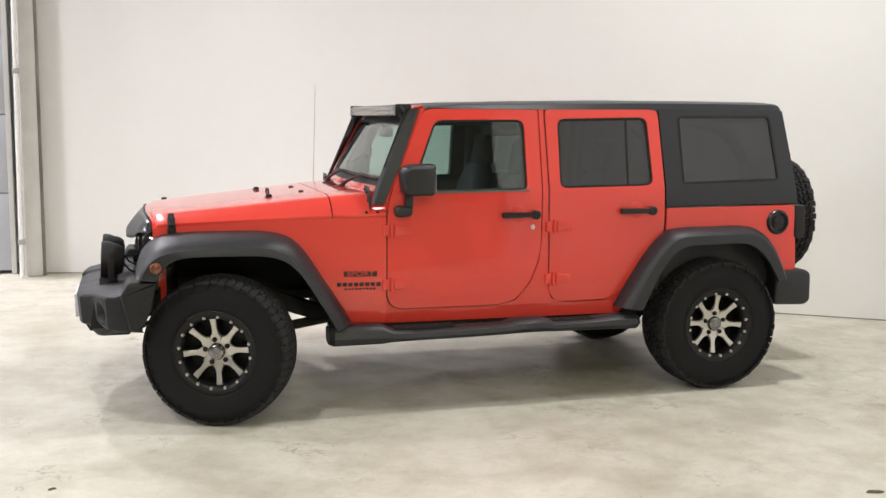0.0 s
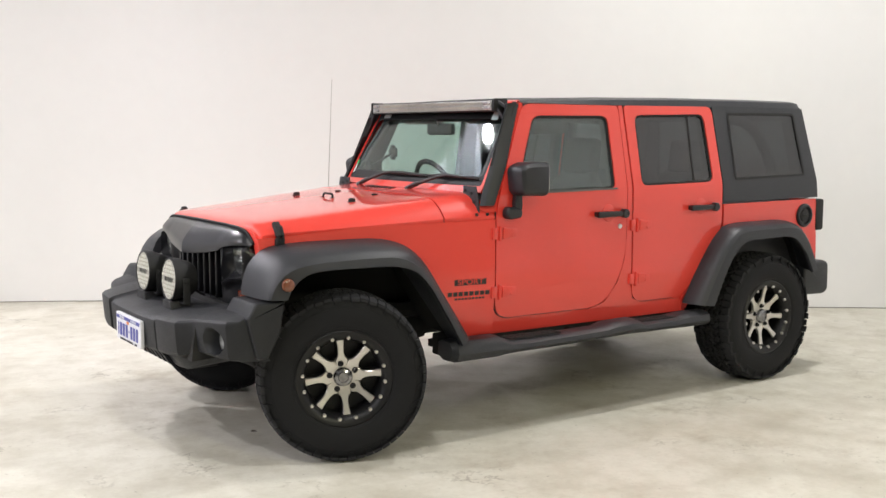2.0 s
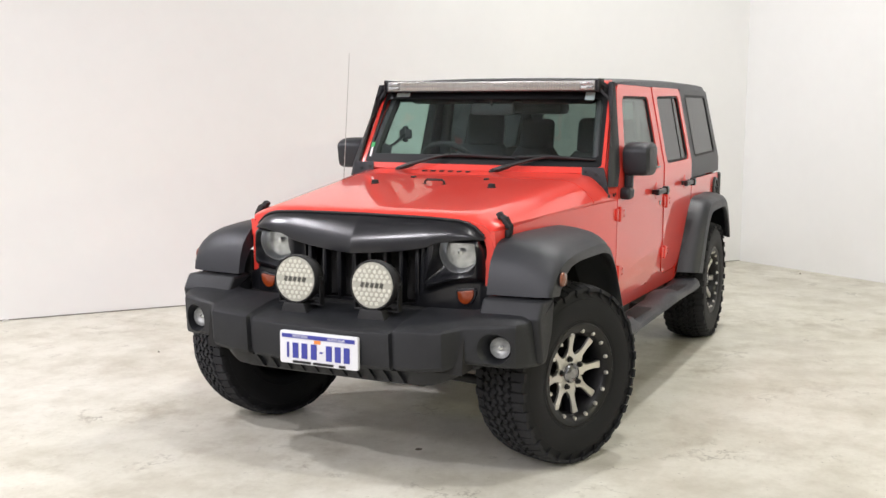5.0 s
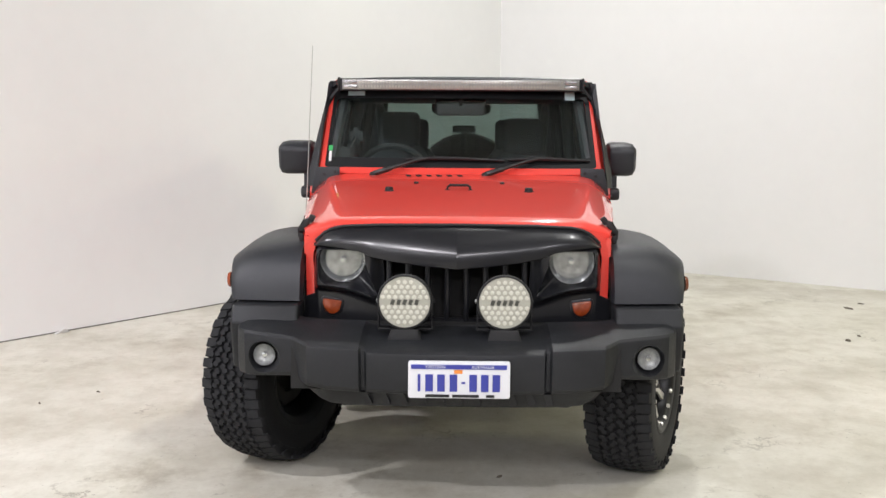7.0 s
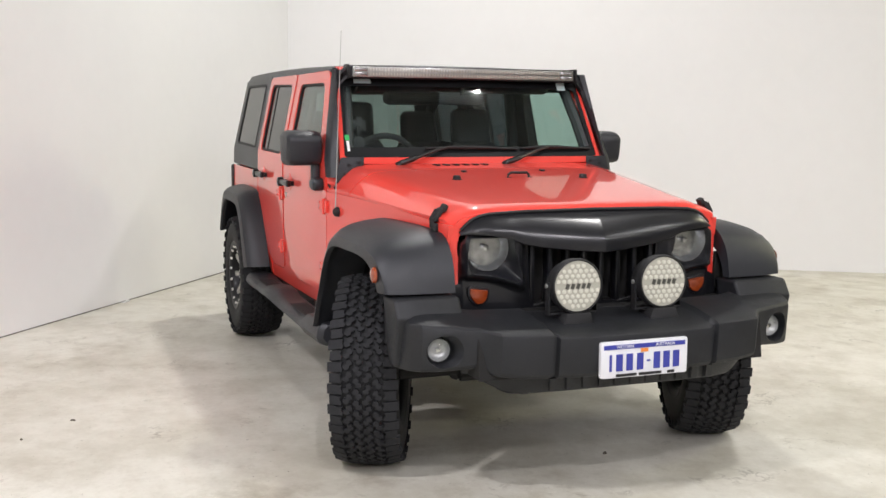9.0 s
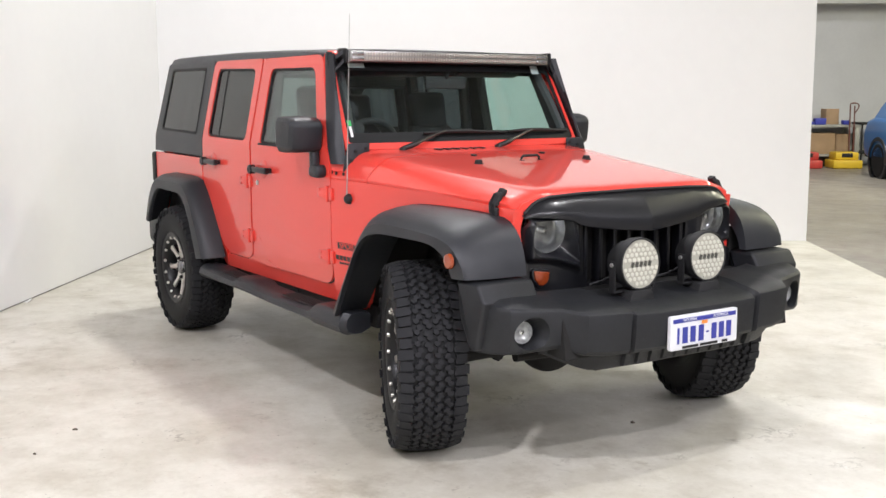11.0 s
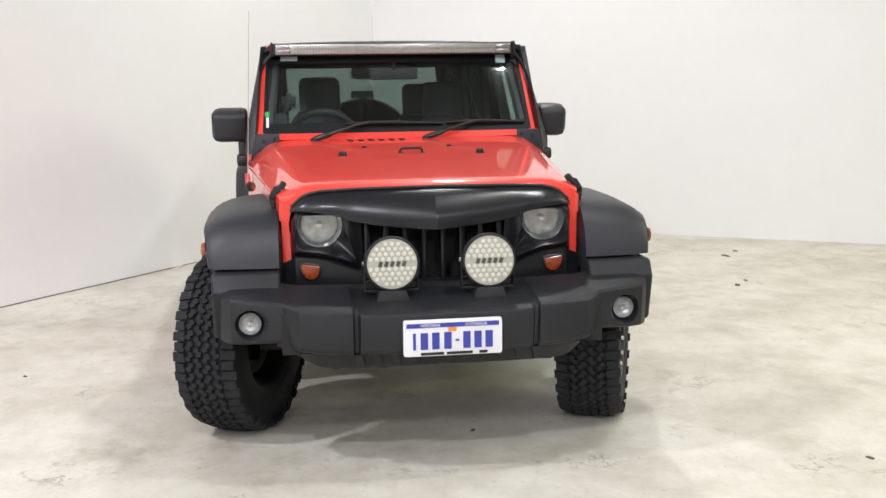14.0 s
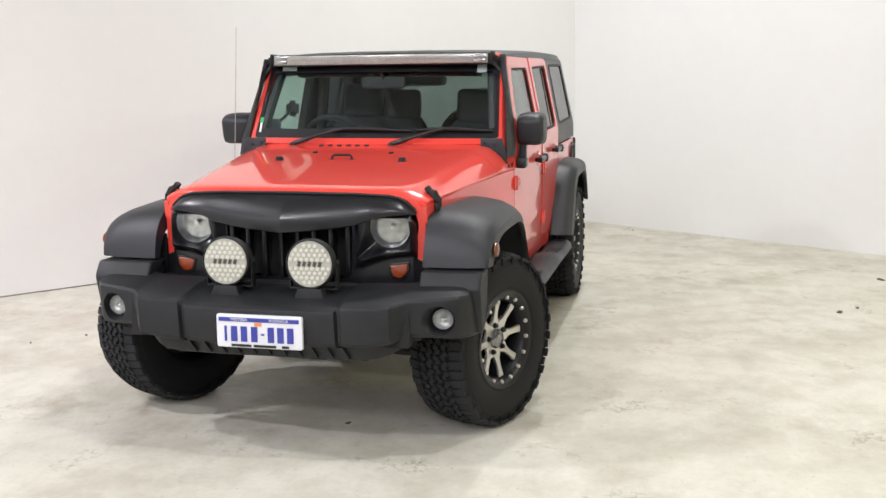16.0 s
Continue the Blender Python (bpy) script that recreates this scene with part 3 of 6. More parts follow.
def doors():
    for s in (-1, 1):
        for outline, hole, glass, hinge_x, handle_x, fore in ((DOOR_1, WINDOW_1, SIDE_GLASS, -0.535, 0.21, True), (DOOR_2, WINDOW_2, DARK_GLASS, 0.414, 0.935, False)):
            bm = bmesh.new()
            sheet(bm, outline, [hole], skin(s), (0, -s * 0.035, 0), (), Z_CUTS)
            door = part("door", bm, RED, car, "red door panel with framed window")
            bm = bmesh.new()
            sheet(bm, grow(hole, -0.002), [grow(hole, -0.012)], skin(s, -0.006), (0, -s * 0.050, 0), (), Z_CUTS)
            part("window_seal", bm, MATT, door, "black rubber window seal")
            bm = bmesh.new()
            sheet(bm, grow(hole, -0.008), [], skin(s, -0.013), (0, -s * 0.004, 0), (), Z_CUTS)
            pane = part("pane", bm, glass, door)
            pane.visible_shadow = False
            if not fore:
                bm = bmesh.new()
                for a, b in zip(((0.886, 1.602),), ((0.880, 1.212),)):
                    sheet(bm, [Vector((a[0] + 0.004, a[1])), Vector((a[0] + 0.015, a[1])), Vector((b[0] + 0.015, b[1])), Vector((b[0] + 0.004, b[1]))], [], skin(s, -0.010), (0, -s * 0.02, 0), (), Z_CUTS)
                part("window_divider", bm, MATT, door, "black window divider bar")
            else:
                bm = bmesh.new()
                sheet(bm, [Vector(p) for p in ((-0.41, 1.196), (0.272, 1.203), (0.272, 1.193), (-0.41, 1.184))], [], skin(s, 0.004), (0, -s * 0.02, 0))
                # the -y strip is paler: its light line is put into the colour
                part("belt_strip", bm, BELT_LIT if s < 0 else MATT, door, "thin window belt strip")
            # recessed cup and grip
            zh = 1.062 if fore else 1.072
            y = side_y(handle_x, zh)
            bm = bmesh.new()
            turned(bm, [(0.001, 0.006), (0.030, 0.005), (0.046, 0.002), (0.050, -0.004)], 28, Matrix.Translation((handle_x, s * y, zh + 0.004)) @ (Matrix.Rotation(math.pi, 4, "Z") if s < 0 else Matrix()), "y")
            part("handle_cup", bm, RED, door)
            bm = bmesh.new()
            grip = fillet([(handle_x - 0.108, zh - 0.018, 0.012), (handle_x + 0.075, zh - 0.014, 0.01), (handle_x + 0.112, zh - 0.022, 0.02), (handle_x + 0.112, zh + 0.024, 0.02), (handle_x + 0.075, zh + 0.014, 0.01), (handle_x - 0.108, zh + 0.016, 0.012)])
            prism(bm, grip, "y", s * (y + 0.016), s * (y + 0.042), 0.007)
            for dx in (-0.085, 0.09):
                box(bm, (handle_x + dx, s * (y + 0.008), zh), (0.034, 0.03, 0.026), 0.004)
            handle = part("handle", bm, SATIN, door, "black door handle")
            bm = bmesh.new()
            turned(bm, [(0.025, -0.026), (0.025, 0.002), (0.021, 0.006), (0.012, 0.007), (0.011, 0.004), (0.001, 0.004)], 20, Matrix.Translation((handle_x + 0.092, s * (y + 0.042), zh)) @ (Matrix.Rotation(math.pi, 4, "Z") if s < 0 else Matrix()), "y")
            part("push_button", bm, SATIN, door)
            if fore:
                bm = bmesh.new()
                turned(bm, [(0.014, 0.0), (0.013, 0.005), (0.001, 0.005)], 20, Matrix.Translation((handle_x + 0.085, s * side_y(handle_x, 0.99), 0.990)) @ (Matrix.Rotation(math.pi, 4, "Z") if s < 0 else Matrix()), "y")
                part("lock", bm, SILVERBIT, door, "silver key cylinder")
            for zc in (0.99, 0.69):
                bm = bmesh.new()
                yy = side_y(hinge_x, zc)
                strap = fillet([(hinge_x + 0.028, zc - 0.030, 0.006), (hinge_x + 0.118, zc - 0.022, 0.008), (hinge_x + 0.118, zc + 0.022, 0.008), (hinge_x + 0.028, zc + 0.030, 0.006)])
                prism(bm, strap, "y", s * (yy - 0.002), s * (yy + 0.008), 0.003)
                for dz in (-0.014, 0.014):
                    turned(bm, [(0.006, 0.006), (0.006, 0.011), (0.001, 0.012)], 10, Matrix.Translation((hinge_x + 0.085, s * yy, zc + dz)) @ (Matrix.Rotation(math.pi, 4, "Z") if s < 0 else Matrix()), "y")
                box(bm, (hinge_x - 0.022, s * (yy + 0.002), zc), (0.034, 0.014, 0.060), 0.004)
                turned(bm, [(0.001, -0.038), (0.009, -0.038), (0.009, 0.038), (0.001, 0.038)], 14, Matrix.Translation((hinge_x + 0.012, s * (yy + 0.006), zc)), "z")
                part("hinge", bm, RED, door)


def crown(x):
    return 1.083 + (x + 1.76) * 0.104 if x < -0.84 else 1.179 + (x + 0.84) * 0.09


def hood_ring(x, drop=0.0, low=None):
    """The hood's section from one side line over the crown to the other."""
    w = half_width(x) - 0.002
    zs = (1.018 + (x + 1.80) * 0.046 if x < -0.84 else 1.064) if low is None else low
    top = crown(x) - drop
    edge, foot = top - 0.020, zs + 0.012
    half = [(0.0, top), (0.35, top - 0.001), (0.62, top - 0.003), (0.76, top - 0.006), (0.815, top - 0.0095), (0.845, top - 0.014), (0.868, edge), (0.905, edge + 0.20 * (foot - edge)), (0.945, edge + 0.46 * (foot - edge)), (0.978, edge + 0.76 * (foot - edge)), (1.0, foot), (1.0, zs + 0.003)]
    ring = [(x, -u * w, z) for u, z in reversed(half)] + [(x, u * w, z) for u, z in half[1:]]
    return [Vector(p) for p in ring]


def hood():
    def shell(xs, name, label, round_front):
        bm = bmesh.new()
        tops = []
        for i, x in enumerate(xs):
            ring = hood_ring(x)
            if round_front and i < 4:
                f = (0.052, 0.026, 0.010, 0.002)[i]
                ring = [Vector((p.x + 0.055 * (abs(p.y) / 0.59) ** 2.6 * (1 - i / 4), p.y, p.z - f * (1 if abs(p.y) < 0.56 else 0.6))) for p in ring]
            tops.append(ring)
        under = [[Vector((p.x, p.y * 0.985, p.z - 0.016)) for p in ring] for ring in tops]
        rings = [t + u[::-1] for t, u in zip(tops, under)]
        loft(bm, rings)
        return part(name, bm, RED, car, label)

    shell([-1.806, -1.798, -1.782, -1.755, -1.70, -1.6, -1.5, -1.4, -1.3, -1.2, -1.1, -1.0, -0.92, -0.845], "hood", "red engine hood with raised crown", True)
    shell([-0.838, -0.78, -0.72, -0.66, -0.60, -0.555], "cowl", "red cowl panel below the windscreen", False)
    bm = bmesh.new()
    ring = [[Vector((x, p.y * 0.993, p.z - 0.007)) for p in hood_ring(x)] for x in (-0.852, -0.830)]
    loft(bm, [t + [Vector((p.x, p.y * 0.98, p.z - 0.02)) for p in reversed(t)] for t in ring])
    part("cowl_seal", bm, MATT, car)
    # rubber rest pads, centre loop, nozzles
    for y in (-0.312, 0.312):
        bm = bmesh.new()
        turned(bm, [(0.023, 0.0), (0.023, 0.005), (0.018, 0.007), (0.017, 0.019), (0.013, 0.022), (0.001, 0.022)], 20, Matrix.Translation((-1.13, y, crown(-1.13) - 0.006)), "z")
        part("hood_pad", bm, MATT, car, "black rubber hood rest pad")
    bm = bmesh.new()
    zc = crown(-1.10) - 0.004
    tube(bm, [(-1.10, -0.052, zc), (-1.10, -0.050, zc + 0.016), (-1.10, -0.040, zc + 0.024), (-1.10, 0.040, zc + 0.024), (-1.10, 0.050, zc + 0.016), (-1.10, 0.052, zc)], 0.006)
    for y in (-0.052, 0.052):
        box(bm, (-1.10, y, zc + 0.001), (0.03, 0.022, 0.008), 0.003)
    part("hood_loop", bm, MATT, car, "black footman loop")
    for y in (-0.20, 0.20):
        bm = bmesh.new()
        box(bm, (-0.93, y, crown(-0.93) + 0.001), (0.03, 0.022, 0.012), 0.005)
        part("washer_nozzle", bm, MATT, car)
    # louvres in the cowl: black blocks stand in for the shade in the slots
    for y in (0.08, 0.13, 0.18, 0.23, -0.02, 0.03):
        bm = bmesh.new()
        box(bm, (-0.70, y + 0.02, crown(-0.70) - 0.001), (0.046, 0.024, 0.010), 0.004, 2, Matrix.Rotation(radians(12), 3, "Z"))
        part("cowl_louvre", bm, MATT, car)
    # side latches
    for s in (-1, 1):
        y = half_width(-1.678) - 0.010
        turn = Matrix.Rotation(s * radians(32), 3, "X")
        bm = bmesh.new()
        box(bm, (-1.678, s * (y + 0.004), 1.046), (0.040, 0.022, 0.058), 0.007, 2, turn)
        box(bm, (-1.678, s * (y + 0.016), 0.998), (0.046, 0.020, 0.036), 0.006)
        latch = part("hood_latch", bm, MATT, car, "black rubber hood latch")
        bm = bmesh.new()
        tube(bm, [(-1.690, s * (y + 0.004), 1.066), (-1.690, s * (y + 0.026), 1.03), (-1.690, s * (y + 0.024), 0.998)], 0.007, 8)
        tube(bm, [(-1.666, s * (y + 0.004), 1.066), (-1.666, s * (y + 0.026), 1.03), (-1.666, s * (y + 0.024), 0.998)], 0.007, 8)
        part("strap", bm, MATT, latch)
        bm = bmesh.new()
        box(bm, (-1.678, s * (y - 0.022), 1.072), (0.034, 0.024, 0.030), 0.006, 2, turn)
        part("toggle", bm, MATT, latch)


def mirrored(half):
    """A closed outline from its right half, top to bottom, in (y, z)."""
    return [Vector((-p[0], p[1])) for p in half] + [Vector(p) for p in reversed(half)]


def along(pts, y):
    """Straight steps through (y, value) points."""
    y = abs(y)
    for (a, va), (b, vb) in zip(pts, pts[1:]):
        if y <= b:
            return va + (vb - va) * (y - a) / (b - a)
    return pts[-1][1]


def ease(a, b, v):
    t = max(0.0, min(1.0, (v - a) / (b - a)))
    return t * t * (3 - 2 * t)


BROW_LOW = [(0.0, 0.904), (0.126, 0.913), (0.235, 0.925), (0.320, 0.940), (0.345, 0.950), (0.372, 0.962), (0.451, 0.974), (0.527, 0.980), (0.56, 0.975)]
BROW_OUT = [(0.0, 0.106), (0.16, 0.084), (0.30, 0.066), (0.36, 0.060), (0.44, 0.055), (0.50, 0.046), (0.535, 0.034), (0.556, 0.016)]
BROW_TOP = [(0.0, 1.060), (0.30, 1.057), (0.44, 1.050), (0.485, 1.040), (0.515, 1.024), (0.540, 1.000), (0.556, 0.985)]
LIP = [(0.0, 0.740), (0.28, 0.745), (0.304, 0.767), (0.354, 0.787), (0.408, 0.806), (0.452, 0.815), (0.56, 0.826)]
LAMP_Y, LAMP_Z = 0.444, 0.924


def front_x(y):
    return -1.806 + 0.034 * (abs(y) / 0.6) ** 2.5


def mask_x(y, z):
    """The black mask's face: proud round the lamps, falling back below their lip."""
    lip = along(LIP, y)
    y = abs(y)
    proud = ease(lip - 0.022, lip + 0.006, z) * (1 - ease(0.955, 0.990, z)) * ease(0.285, 0.335, y) * (1 - ease(0.535, 0.560, y))
    return front_x(y) - 0.012 - 0.036 * proud + 0.010 * ease(0.54, 0.56, y)


def front_end():
    # red surround
    half = [(0.001, 1.066), (0.30, 1.062), (0.48, 1.054), (0.550, 1.034), (0.580, 1.000), (0.590, 0.94), (0.589, 0.80), (0.585, 0.70), (0.57, 0.62), (0.001, 0.62)]
    bm = bmesh.new()
    sheet(bm, mirrored(half), [fillet([(-0.30, 0.95, 0.02), (0.30, 0.95, 0.02), (0.30, 0.64, 0.02), (-0.30, 0.64, 0.02)]), circle(-LAMP_Y, LAMP_Z, 0.118), circle(LAMP_Y, LAMP_Z, 0.118)], lambda y, z: (front_x(y) + 0.004, y, z), (0.06, 0, 0), [-0.5, -0.4, -0.2, 0.2, 0.4, 0.5])
    part("grille_surround", bm, RED, car)
    # black mask with a deep bowl round each lamp, and the slots
    half = [(0.001, 1.050), (0.30, 1.046), (0.45, 1.036), (0.500, 1.014), (0.530, 0.985), (0.552, 0.94), (0.558, 0.86), (0.556, 0.790), (0.600, 0.772), (0.600, 0.664), (0.001, 0.664)]
    slot = fillet([(-0.285, 0.945, 0.01), (0.285, 0.945, 0.01), (0.275, 0.700, 0.03), (-0.275, 0.700, 0.03)])
    bowl = fillet([(0.356, 0.966, 0.01), (0.350, 0.910, 0.03), (0.304, 0.786, 0.018), (0.362, 0.800, 0.05), (0.420, 0.818, 0.05), (0.530, 0.832, 0.045), (0.540, 0.900, 0.03), (0.528, 0.966, 0.01)], 6)
    cuts = [0.29, 0.30, 0.31, 0.32, 0.33, 0.34, 0.355, 0.37, 0.385, 0.40, 0.42, 0.44, 0.46, 0.48, 0.50, 0.52, 0.535, 0.54, 0.545, 0.55]
    bm = bmesh.new()
    sheet(bm, mirrored(half), [slot] + [[Vector((s * p.x, p.y)) for p in bowl] for s in (-1, 1)], lambda y, z: (mask_x(y, z), y, z), (0.022, 0, 0), [-c for c in cuts] + cuts, [0.70 + 0.008 * k for k in range(18)])
    grille = part("grille", bm, SATIN, car, "black grille with an angry brow", 50)
    ring = smooth_line([(*p, 0) for p in bowl + bowl[:1]], 73)[:-1]
    for s in (-1, 1):
        bm = bmesh.new()
        rows = []
        for f in (0.0, 0.06, 0.2, 0.4, 0.6, 0.8, 0.94, 1.0):
            row = []
            for p in ring:
                a = math.atan2(p.y - LAMP_Z, p.x - LAMP_Y)
                q = Vector((LAMP_Y + 0.090 * math.cos(a), LAMP_Z + 0.090 * math.sin(a)))
                c = Vector((p.x, p.y)).lerp(q, f)
                row.append(Vector((mask_x(p.x, p.y) * (1 - f ** 0.8) + (front_x(LAMP_Y) + 0.006) * f ** 0.8, s * c.x, c.y)))
            rows.append(row)
        loft(bm, rows, True, False)
        part("lamp_bowl", bm, SATIN, grille, "satin black bowl round the headlamp", 60)
    bm = bmesh.new()
    rings = []
    spread = sorted({0.0, 0.004, 0.012} | {0.556 * k / 40 for k in range(1, 41)})
    for y in [-v for v in reversed(spread[1:])] + spread:
        x, low, out = front_x(y), along(BROW_LOW, y), along(BROW_OUT, y)
        top = max(along(BROW_TOP, y), low + 0.008)
        h = top - low
        rings.append([Vector((x + 0.012, y, top)), Vector((x - out * 0.22, y, top - 0.05 * h)), Vector((x - out * 0.50, y, top - 0.20 * h)), Vector((x - out * 0.76, y, top - 0.42 * h)), Vector((x - out * 0.92, y, top - 0.58 * h)), Vector((x - out * 0.985, y, top - 0.70 * h)), Vector((x - out, y, top - 0.84 * h)), Vector((x - out * 0.99, y, low + 0.003)), Vector((x - out * 0.93, y, low)), Vector((x - out * 0.70, y, low + 0.008)), Vector((x - 0.002, y, low + 0.014))])
    loft(bm, rings)
    part("brow", bm, SATIN, grille, "satin black brow panel", 40)
    # rubber seal over the brow
    bm = bmesh.new()
    tube(bm, [(front_x(y) - 0.002, y, along(BROW_TOP, y) + 0.004) for y in [-0.55 + 1.10 * k / 60 for k in range(61)]], 0.0065, 8)
    part("seal", bm, MATT, grille)
    for k in range(8):
        y = -0.262 + 0.075 * k
        bm = bmesh.new()
        box(bm, (front_x(y) + 0.014, y, 0.82), (0.05, 0.022, 0.27), 0.008)
        part("grille_bar", bm, SATIN, grille)
    bm = bmesh.new()
    box(bm, (-1.715, 0, 0.80), (0.02, 0.62, 0.34))
    part("radiator", bm, UNDER, car)
    for s in (-1, 1):
        x, y, z = front_x(LAMP_Y) + 0.004, s * LAMP_Y, LAMP_Z
        at = Matrix.Translation((x, y, z))
        bm = bmesh.new()
        turned(bm, [(0.091, 0.030), (0.091, -0.004), (0.087, -0.008), (0.0835, 0.000), (0.079, 0.018), (0.060, 0.045), (0.03, 0.060), (0.001, 0.062)], 40, at, "x")
        lamp = part("headlamp", bm, REFLECTOR, car, "round clear headlamp")
        bm = bmesh.new()
        turned(bm, [(0.0835, -0.004), (0.07, -0.015), (0.045, -0.023), (0.02, -0.026), (0.001, -0.0265)], 40, at, "x", False)
        lens = part("lens", bm, LENS_GLASS, lamp)
        lens.visible_shadow = False
        bm = bmesh.new()
        turned(bm, [(0.001, 0.006), (0.011, 0.008), (0.013, 0.03), (0.012, 0.058)], 16, at, "x")
        part("bulb_shield", bm, CHROME, lamp)
        # amber indicator
        out = fillet([(0.446, 0.764, 0.006), (0.522, 0.774, 0.010), (0.520, 0.742, 0.03), (0.492, 0.708, 0.03), (0.454, 0.720, 0.03)])
        bm = bmesh.new()
        prism(bm, [Vector((s * p.x, p.y)) for p in out], "x", front_x(0.47) - 0.026, front_x(0.47) + 0.01, 0.006)
        part("indicator", bm, AMBER, car, "amber indicator lens")
        bm = bmesh.new()
        prism(bm, [Vector((s * p.x, p.y)) for p in grow(out, 0.008)], "x", front_x(0.47) - 0.020, front_x(0.47) + 0.005, 0.003)
        part("indicator_bezel", bm, SATIN, car)


FLARE_F = ([(-1.868, 0.772), (-1.850, 0.86), (-1.805, 0.935), (-1.70, 0.984), (-1.42, 0.997), (-1.16, 0.988), (-1.022, 0.920), (-0.880, 0.713), (-0.745, 0.498)],
           [(-1.762, 0.770), (-1.742, 0.815), (-1.700, 0.860), (-1.62, 0.886), (-1.42, 0.888), (-1.19, 0.876), (-1.062, 0.805), (-0.938, 0.625), (-0.848, 0.472)])
FLARE_R = ([(0.805, 0.520), (0.980, 0.800), (1.11, 0.937), (1.21, 0.965), (1.42, 0.970), (1.68, 0.964), (1.795, 0.895), (1.868, 0.78), (1.920, 0.660)],
           [(0.935, 0.505), (1.052, 0.735), (1.150, 0.842), (1.23, 0.868), (1.42, 0.874), (1.62, 0.868), (1.738, 0.78), (1.788, 0.71), (1.828, 0.640)])


CREASE_F = [(-1.850, 0.775), (-1.832, 0.828), (-1.785, 0.884), (-1.700, 0.918), (-1.526, 0.930), (-1.33, 0.933), (-1.20, 0.925), (-1.088, 0.866), (-0.957, 0.690), (-0.815, 0.485)]
CREASE_R = [Vector(p).lerp(Vector(q), 0.36) for p, q in zip(*FLARE_R)]


def flares():
    for s in (-1, 1):
        for (outer, inner), fore in ((FLARE_F, True), (FLARE_R, False)):
            n = 34
            o, i = smooth_line([(*p, 0) for p in outer], n), smooth_line([(*p, 0) for p in inner], n)
            c = smooth_line([(*p, 0) for p in (CREASE_F if fore else CREASE_R)], n)
            bm = bmesh.new()
            rings = []
            for k in range(n):
                yb = max(half_width(o[k].x) - 0.004, 0.603 if fore else 0)
                reach = 0.893 - (0.022 * max(0, 1 - k / (n - 1) * 6) if fore else 0)

                def top(f, g):
                    p = o[k].lerp(c[k], f)
                    return Vector((p.x, s * (yb + (reach - 0.008 - yb) * g), p.y))

                def face(f, y):
                    p = c[k].lerp(i[k], f)
                    return Vector((p.x, s * y, p.y))

                rings.append([top(0.0, 0.0), top(0.10, 0.33), top(0.28, 0.61), top(0.52, 0.80), top(0.78, 0.925), top(1.0, 0.985), face(0.10, reach - 0.003), face(0.5, reach + 0.002), face(0.96, reach + 0.004), face(1.0, reach - 0.001), face(1.0, reach - 0.018), face(0.80, reach - 0.026), face(0.45, reach - 0.06), face(0.2, yb + 0.01), face(0.1, yb - 0.01)])
            loft(bm, rings)
            flare = part("wheel_flare", bm, PLASTIC, car, "wide black plastic wheel flare", 24)
            if fore:
                bm = bmesh.new()
                at = Matrix.Translation((-1.768, s * 0.884, 0.838)) @ (Matrix.Rotation(math.pi, 4, "Z") if s < 0 else Matrix())
                turned(bm, [(0.030, 0.0), (0.030, 0.006), (0.026, 0.012), (0.015, 0.016), (0.001, 0.017)], 24, at, "y")
                # same lens both sides; the -y one is coloured as if shaded
                part("side_marker", bm, MARKER_SHADED if s < 0 else AMBER, flare, "round amber side marker")
                # panel added inside the flare to block light slipping past the tyre
                bm = bmesh.new()
                box(bm, (-1.768, s * 0.715, 0.795), (0.016, 0.240, 0.15), 0.003)
                part("arch_light_stop", bm, UNDER, car)
            # dark wheel well behind the flare
            bm = bmesh.new()
            mid = [c for c in smooth_line([(*(Vector(p).lerp(Vector(q), 0.45)), 0) for p, q in zip(outer, inner)], 40) if c.x > -1.715]
            loft(bm, [[Vector((c.x, s * 0.74, c.y)), Vector((c.x, s * 0.46, c.y + 0.02)), Vector((c.x, s * 0.46, c.y + 0.03)), Vector((c.x, s * 0.74, c.y + 0.012))] for c in mid])
            part("wheel_well", bm, UNDER, car)


